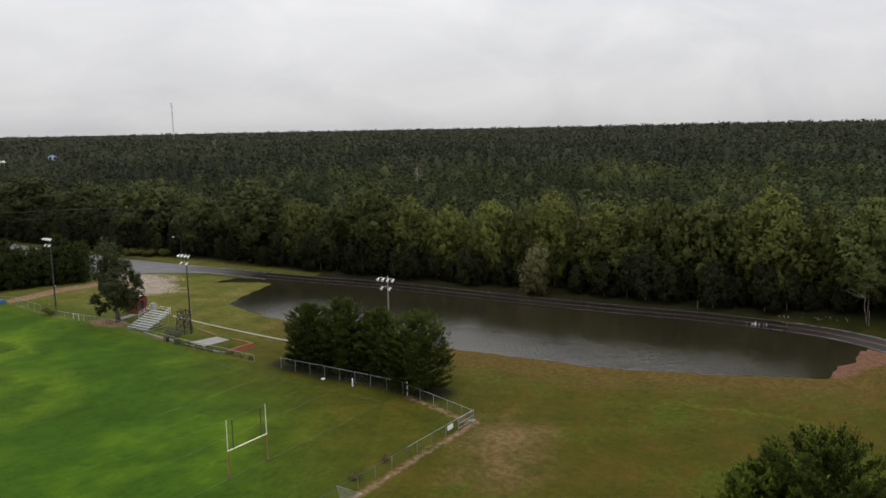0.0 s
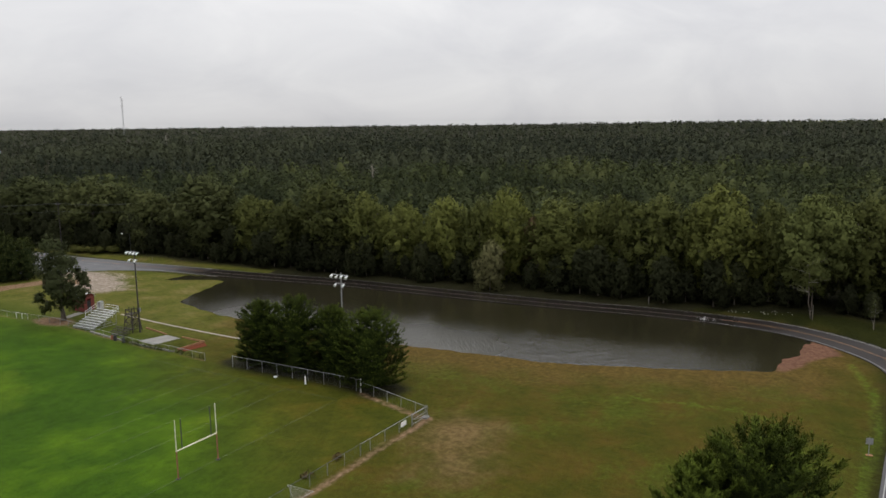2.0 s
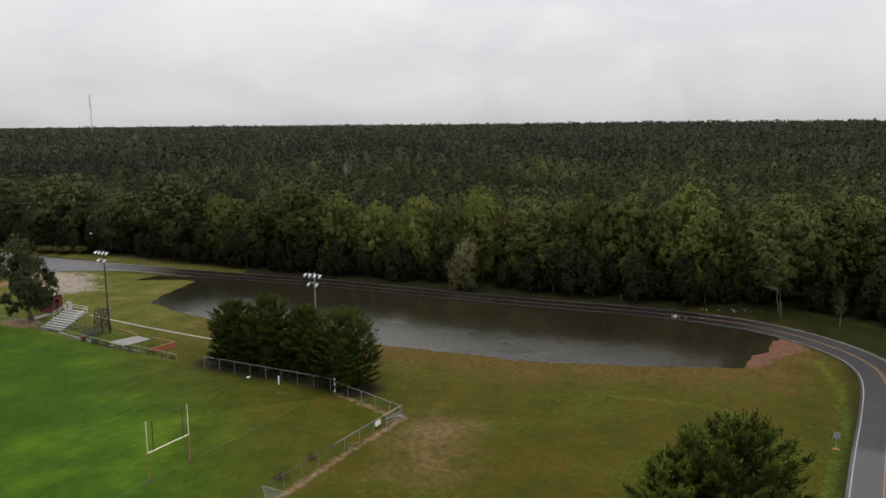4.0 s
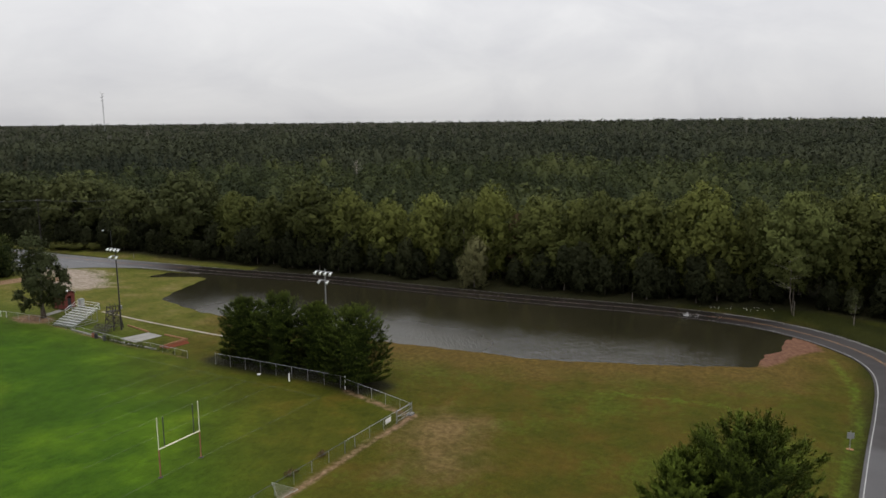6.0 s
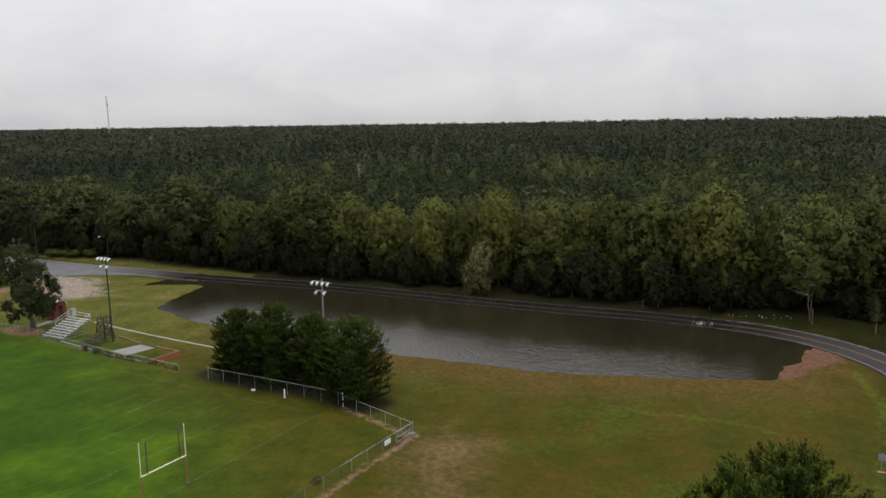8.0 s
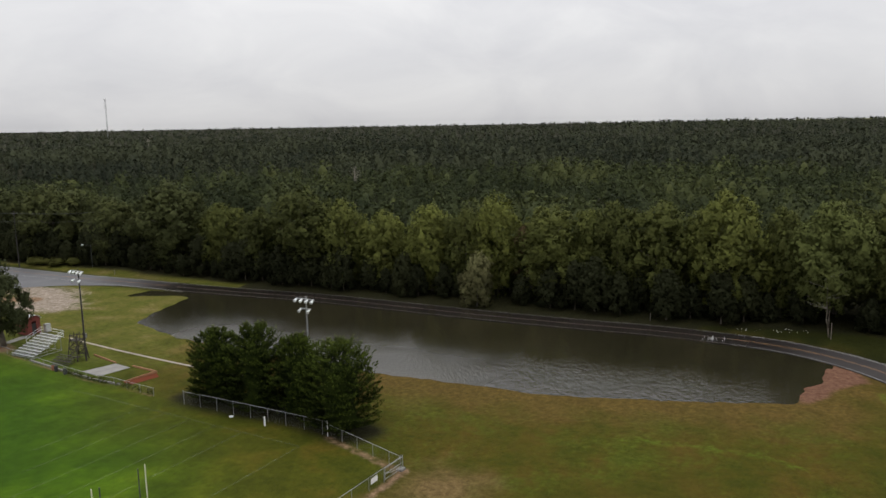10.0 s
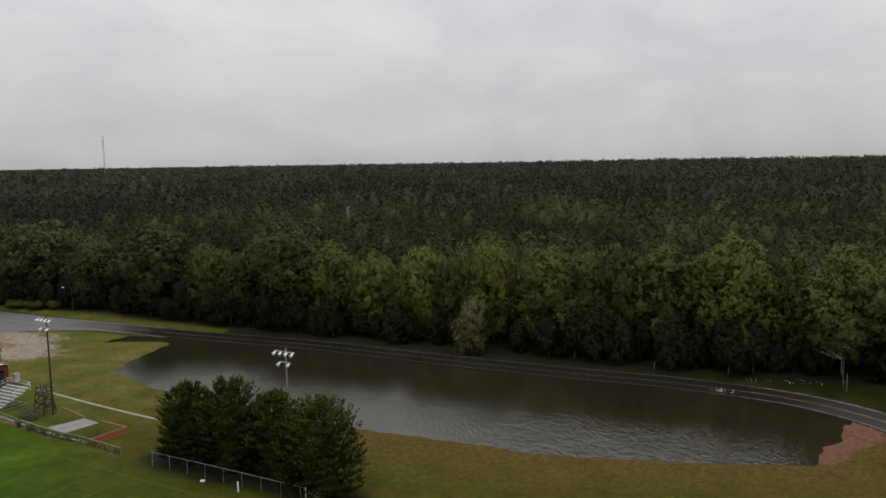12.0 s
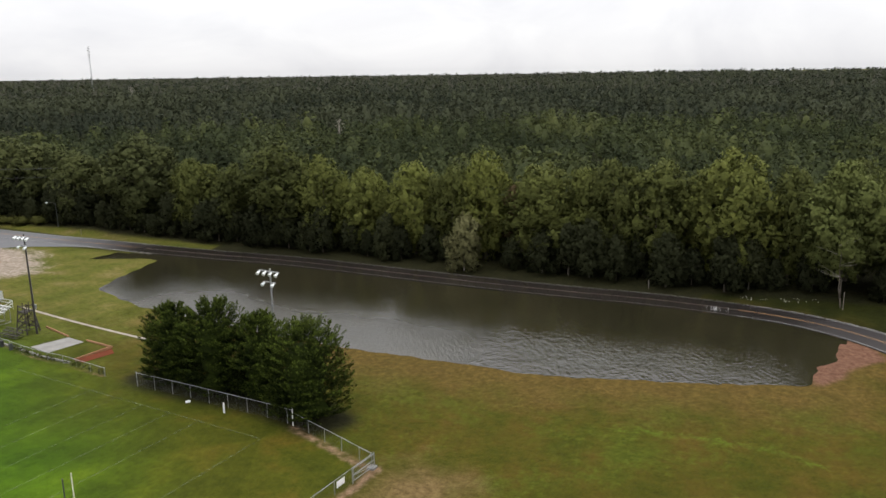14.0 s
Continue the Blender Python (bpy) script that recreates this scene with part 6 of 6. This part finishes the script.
def snag(x, y, h, wide, seed):
    """A bleached dead tree whose bare twigs stand over the woods."""
    rng = np.random.default_rng(seed)
    t = thing("dead_tree", pose(x, y, -0.8), "bleached bare dead tree standing among the pines", "tree", "bare trees in the woods")
    part("trunk", Geo().tube((0, 0, 0), (0.3, 0.2, h * 0.75), 0.24, 0.14, 7).tube((0.3, 0.2, h * 0.75), (0.1, 0.3, h * 0.97), 0.14, 0.05, 6), M_PALE_BARK, t)
    for k in range(16):
        g, b = Geo(), Vector((0.3, 0.2, h * (0.66 + 0.27 * k / 16)))
        a, r, step = k * 2.4, 0.10, wide * (1.1 - 0.5 * k / 16) / 4
        for _ in range(4):
            q = b + Vector((math.cos(a) * step, math.sin(a) * step, step * rng.uniform(0.5, 1.1)))
            g.tube(b, q, r, r * 0.7, 4)
            side = q + Vector((math.cos(a + 0.9) * step, math.sin(a + 0.9) * step, step * 0.7))
            g.tube(q, side, r * 0.5, r * 0.3, 4)
            b, r, a = q, r * 0.72, a + rng.normal() * 0.4
        part("limb", g, M_PALE_BARK, t)


snag(186.0, 127.5, 21.5, 2.6, 4)
snag(545, 682, 24.0, 5.0, 5)
rng = np.random.default_rng(15)
specks = Geo()
for k in range(34):
    y = rng.uniform(-50, -34)
    x = float(np.interp(y, [-57, -50, -39, -26], [83, 82.5, 80.5, 78.6])) - rng.uniform(-0.6, 1.4)
    s = rng.uniform(0.05, 0.13)
    specks.box((x, y, ground_at(x, y) + s * 0.3), (s, s * rng.uniform(0.6, 1.4), s * 0.7), Matrix.Rotation(rng.uniform(0, 3), 3, "Z"), s * 0.2)
tagged(part("scattered_stones", specks, M_WHITE), "scattered white stones along the edge of the woods", "stones", kind="stuff")


def street_lamp(x, y, h):
    p = thing("street_lamp", pose(x, y, ground_at(x, y)), "thin grey street lamp with a pale head against the woods", "street lamp")
    part("pole", Geo().tube((0, 0, -0.3), (0, 0, h), 0.08, 0.06, 8), M_DARK_POLE, p)
    part("arm", Geo().tube((0, 0, h - 0.3), (-0.5, 0.35, h + 0.1), 0.04, n=6).tube((-0.5, 0.35, h + 0.1), (-1.4, 1.0, h + 0.2), 0.04, n=6), M_DARK_POLE, p)
    head = part("lamp_head", Geo().box((-1.6, 1.15, h + 0.18), (0.55, 0.5, 0.22), None, 0.12), M_LAMP, p)
    part("lens", Geo().tube((-1.6, 1.15, h + 0.07), (-1.6, 1.15, h - 0.06), 0.2, 0.1, 10), M_WHITE, head)


street_lamp(65.5, 127.5, 6.3)


def road_sign(x, y, h, turn, label):
    s = thing("road_sign", pose(x, y, ground_at(x, y), 0, 0, turn), label, "sign", "far road signs")
    part("post", Geo().tube((0, 0, -0.3), (0, 0, h), 0.06, n=8), M_WHITE, s)
    part("panel", Geo().box((0, -0.08, h - 0.8), (1.1, 0.03, 1.6), None, 0.005), M_WHITE, s)


road_sign(46, 258, 3.4, 30, "white road sign on a post beside the far road")
road_sign(40, 285, 4.6, 30, "white road sign on a post beside the far road")


def power_line():
    p = thing("power_line", pose(0, 0, 0), "thin dark power lines sagging between timber poles", "power line")
    feet = [Vector((x, y, 0)) for x, y in ((-38.2, 255.3), (59.1, 150.4), (79.6, 128.3))]
    for e in feet:
        part("pole", Geo().tube(e - Vector((0, 0, 2)), e + Vector((0, 0, 14.9)), 0.16, 0.11, 9), M_POLE, p)
        part("crossarm", Geo().box(e + Vector((0, 0, 14.2)), (0.9, 1.4, 0.14)), M_POLE, p)
    for z, off in ((14.4, -0.6), (14.4, 0.6), (12.1, 0.12)):
        g = Geo()
        for e, f in zip(feet, feet[1:]):
            pts = [e.lerp(f, u) + Vector((off * 0.6, off, z - 3.2 * u * (1 - u))) for u in np.linspace(0, 1, 17)]
            for v, w in zip(pts, pts[1:]):
                g.tube(v, w, 0.024, n=4)
        part("wire", g, M_DARK_POLE, p)


power_line()

# ---- far away ----
def radio_mast():
    x, y, top = 1110.0, 1499.0, 97.5
    m = thing("radio_mast", pose(x, y, -1), "tall thin grey lattice radio mast above the woods", "mast")
    legs = [(1.3 * math.cos(a), 1.3 * math.sin(a)) for a in (0.3, 2.4, 4.5)]
    for a, b in legs:
        part("leg", Geo().tube((a, b, 0), (a, b, top), 0.28, n=5), M_GALV, m)
    for k in range(24):
        z = 3 + k * 3.9
        for i in range(3):
            part("brace", Geo().tube((*legs[i], z), (*legs[(i + 1) % 3], z + 3.9), 0.12, n=4), M_GALV, m)
    for z in (top - 1, top - 10, top - 19):
        for i in range(3):
            part("antenna", Geo().box((legs[i][0] * 2.0, legs[i][1] * 2.0, z), (1.2, 1.2, 3.0), None, 0.2), M_WHITE, m)


radio_mast()


def far_house(x, y, w, d, h, turn, label, steeple=0.0):
    b = thing("far_house" if not steeple else "church", pose(x, y, -1, 0, 0, turn), label, "house" if not steeple else "church", "distant buildings")
    part("wall", Geo().box((0, 0, h / 2), (w, d, h)), M_FAR_WALL, b)
    part("roof", Geo().add([(-w / 2 - 0.5, -d / 2 - 0.5, h), (w / 2 + 0.5, -d / 2 - 0.5, h), (w / 2 + 0.5, d / 2 + 0.5, h), (-w / 2 - 0.5, d / 2 + 0.5, h), (-w / 2 - 0.5, 0, h + d * 0.32), (w / 2 + 0.5, 0, h + d * 0.32)],
                           [(0, 1, 5, 4), (2, 3, 4, 5), (0, 4, 3), (1, 2, 5), (3, 2, 1, 0)]), M_ROOF, b)
    for k in range(3):
        part("window", Geo().box((-w * 0.3 + k * w * 0.3, -d / 2 - 0.03, h * 0.55), (1.4, 0.1, 1.8)), M_BLACK, b)
    if steeple:
        tower = part("steeple", Geo().box((w * 0.35, 0, (h + steeple * 0.5) / 2), (2.2, 2.2, h + steeple * 0.5)), M_FAR_WALL, b)
        part("spire", Geo().tube((w * 0.35, 0, h + steeple * 0.5), (w * 0.35, 0, h + steeple), 1.3, 0.08, 8), M_FAR_WALL, tower)


far_house(322, 778, 20, 10, 7.0, 35, "distant pale church with a pointed steeple", 12)
far_house(291, 742, 12, 8, 6.2, 20, "distant pale house with a grey roof")
far_house(270, 715, 10, 7, 6.0, -15, "distant pale house with a grey roof")
far_house(345, 770, 14, 8, 6.2, 10, "distant pale house with a grey roof")
far_house(306, 764, 12, 8, 6.6, 50, "distant pale house with a grey roof")
slide = thing("play_structure", pose(398, 776, -1, 0, 0, 20), "distant blue and white play tower with slides", "play structure")
for x, y in ((-3, -3), (3, -3), (3, 3), (-3, 3)):
    part("leg", Geo().tube((x, y, 0), (x, y, 10), 0.3, n=6), M_WHITE, slide)
part("deck", Geo().box((0, 0, 6), (7, 7, 0.8), None, 0.5), M_WHITE, slide)
part("roof", Geo().tube((0, 0, 10), (0, 0, 12.5), 4.5, 0.3, 8), M_BLUE, slide)
part("slide", Geo().tube((3, -2, 7), (14, -6, 3), 0.8, n=8).tube((-3, -2, 8), (-12, -5, 3), 0.8, n=8), M_BLUE, slide)
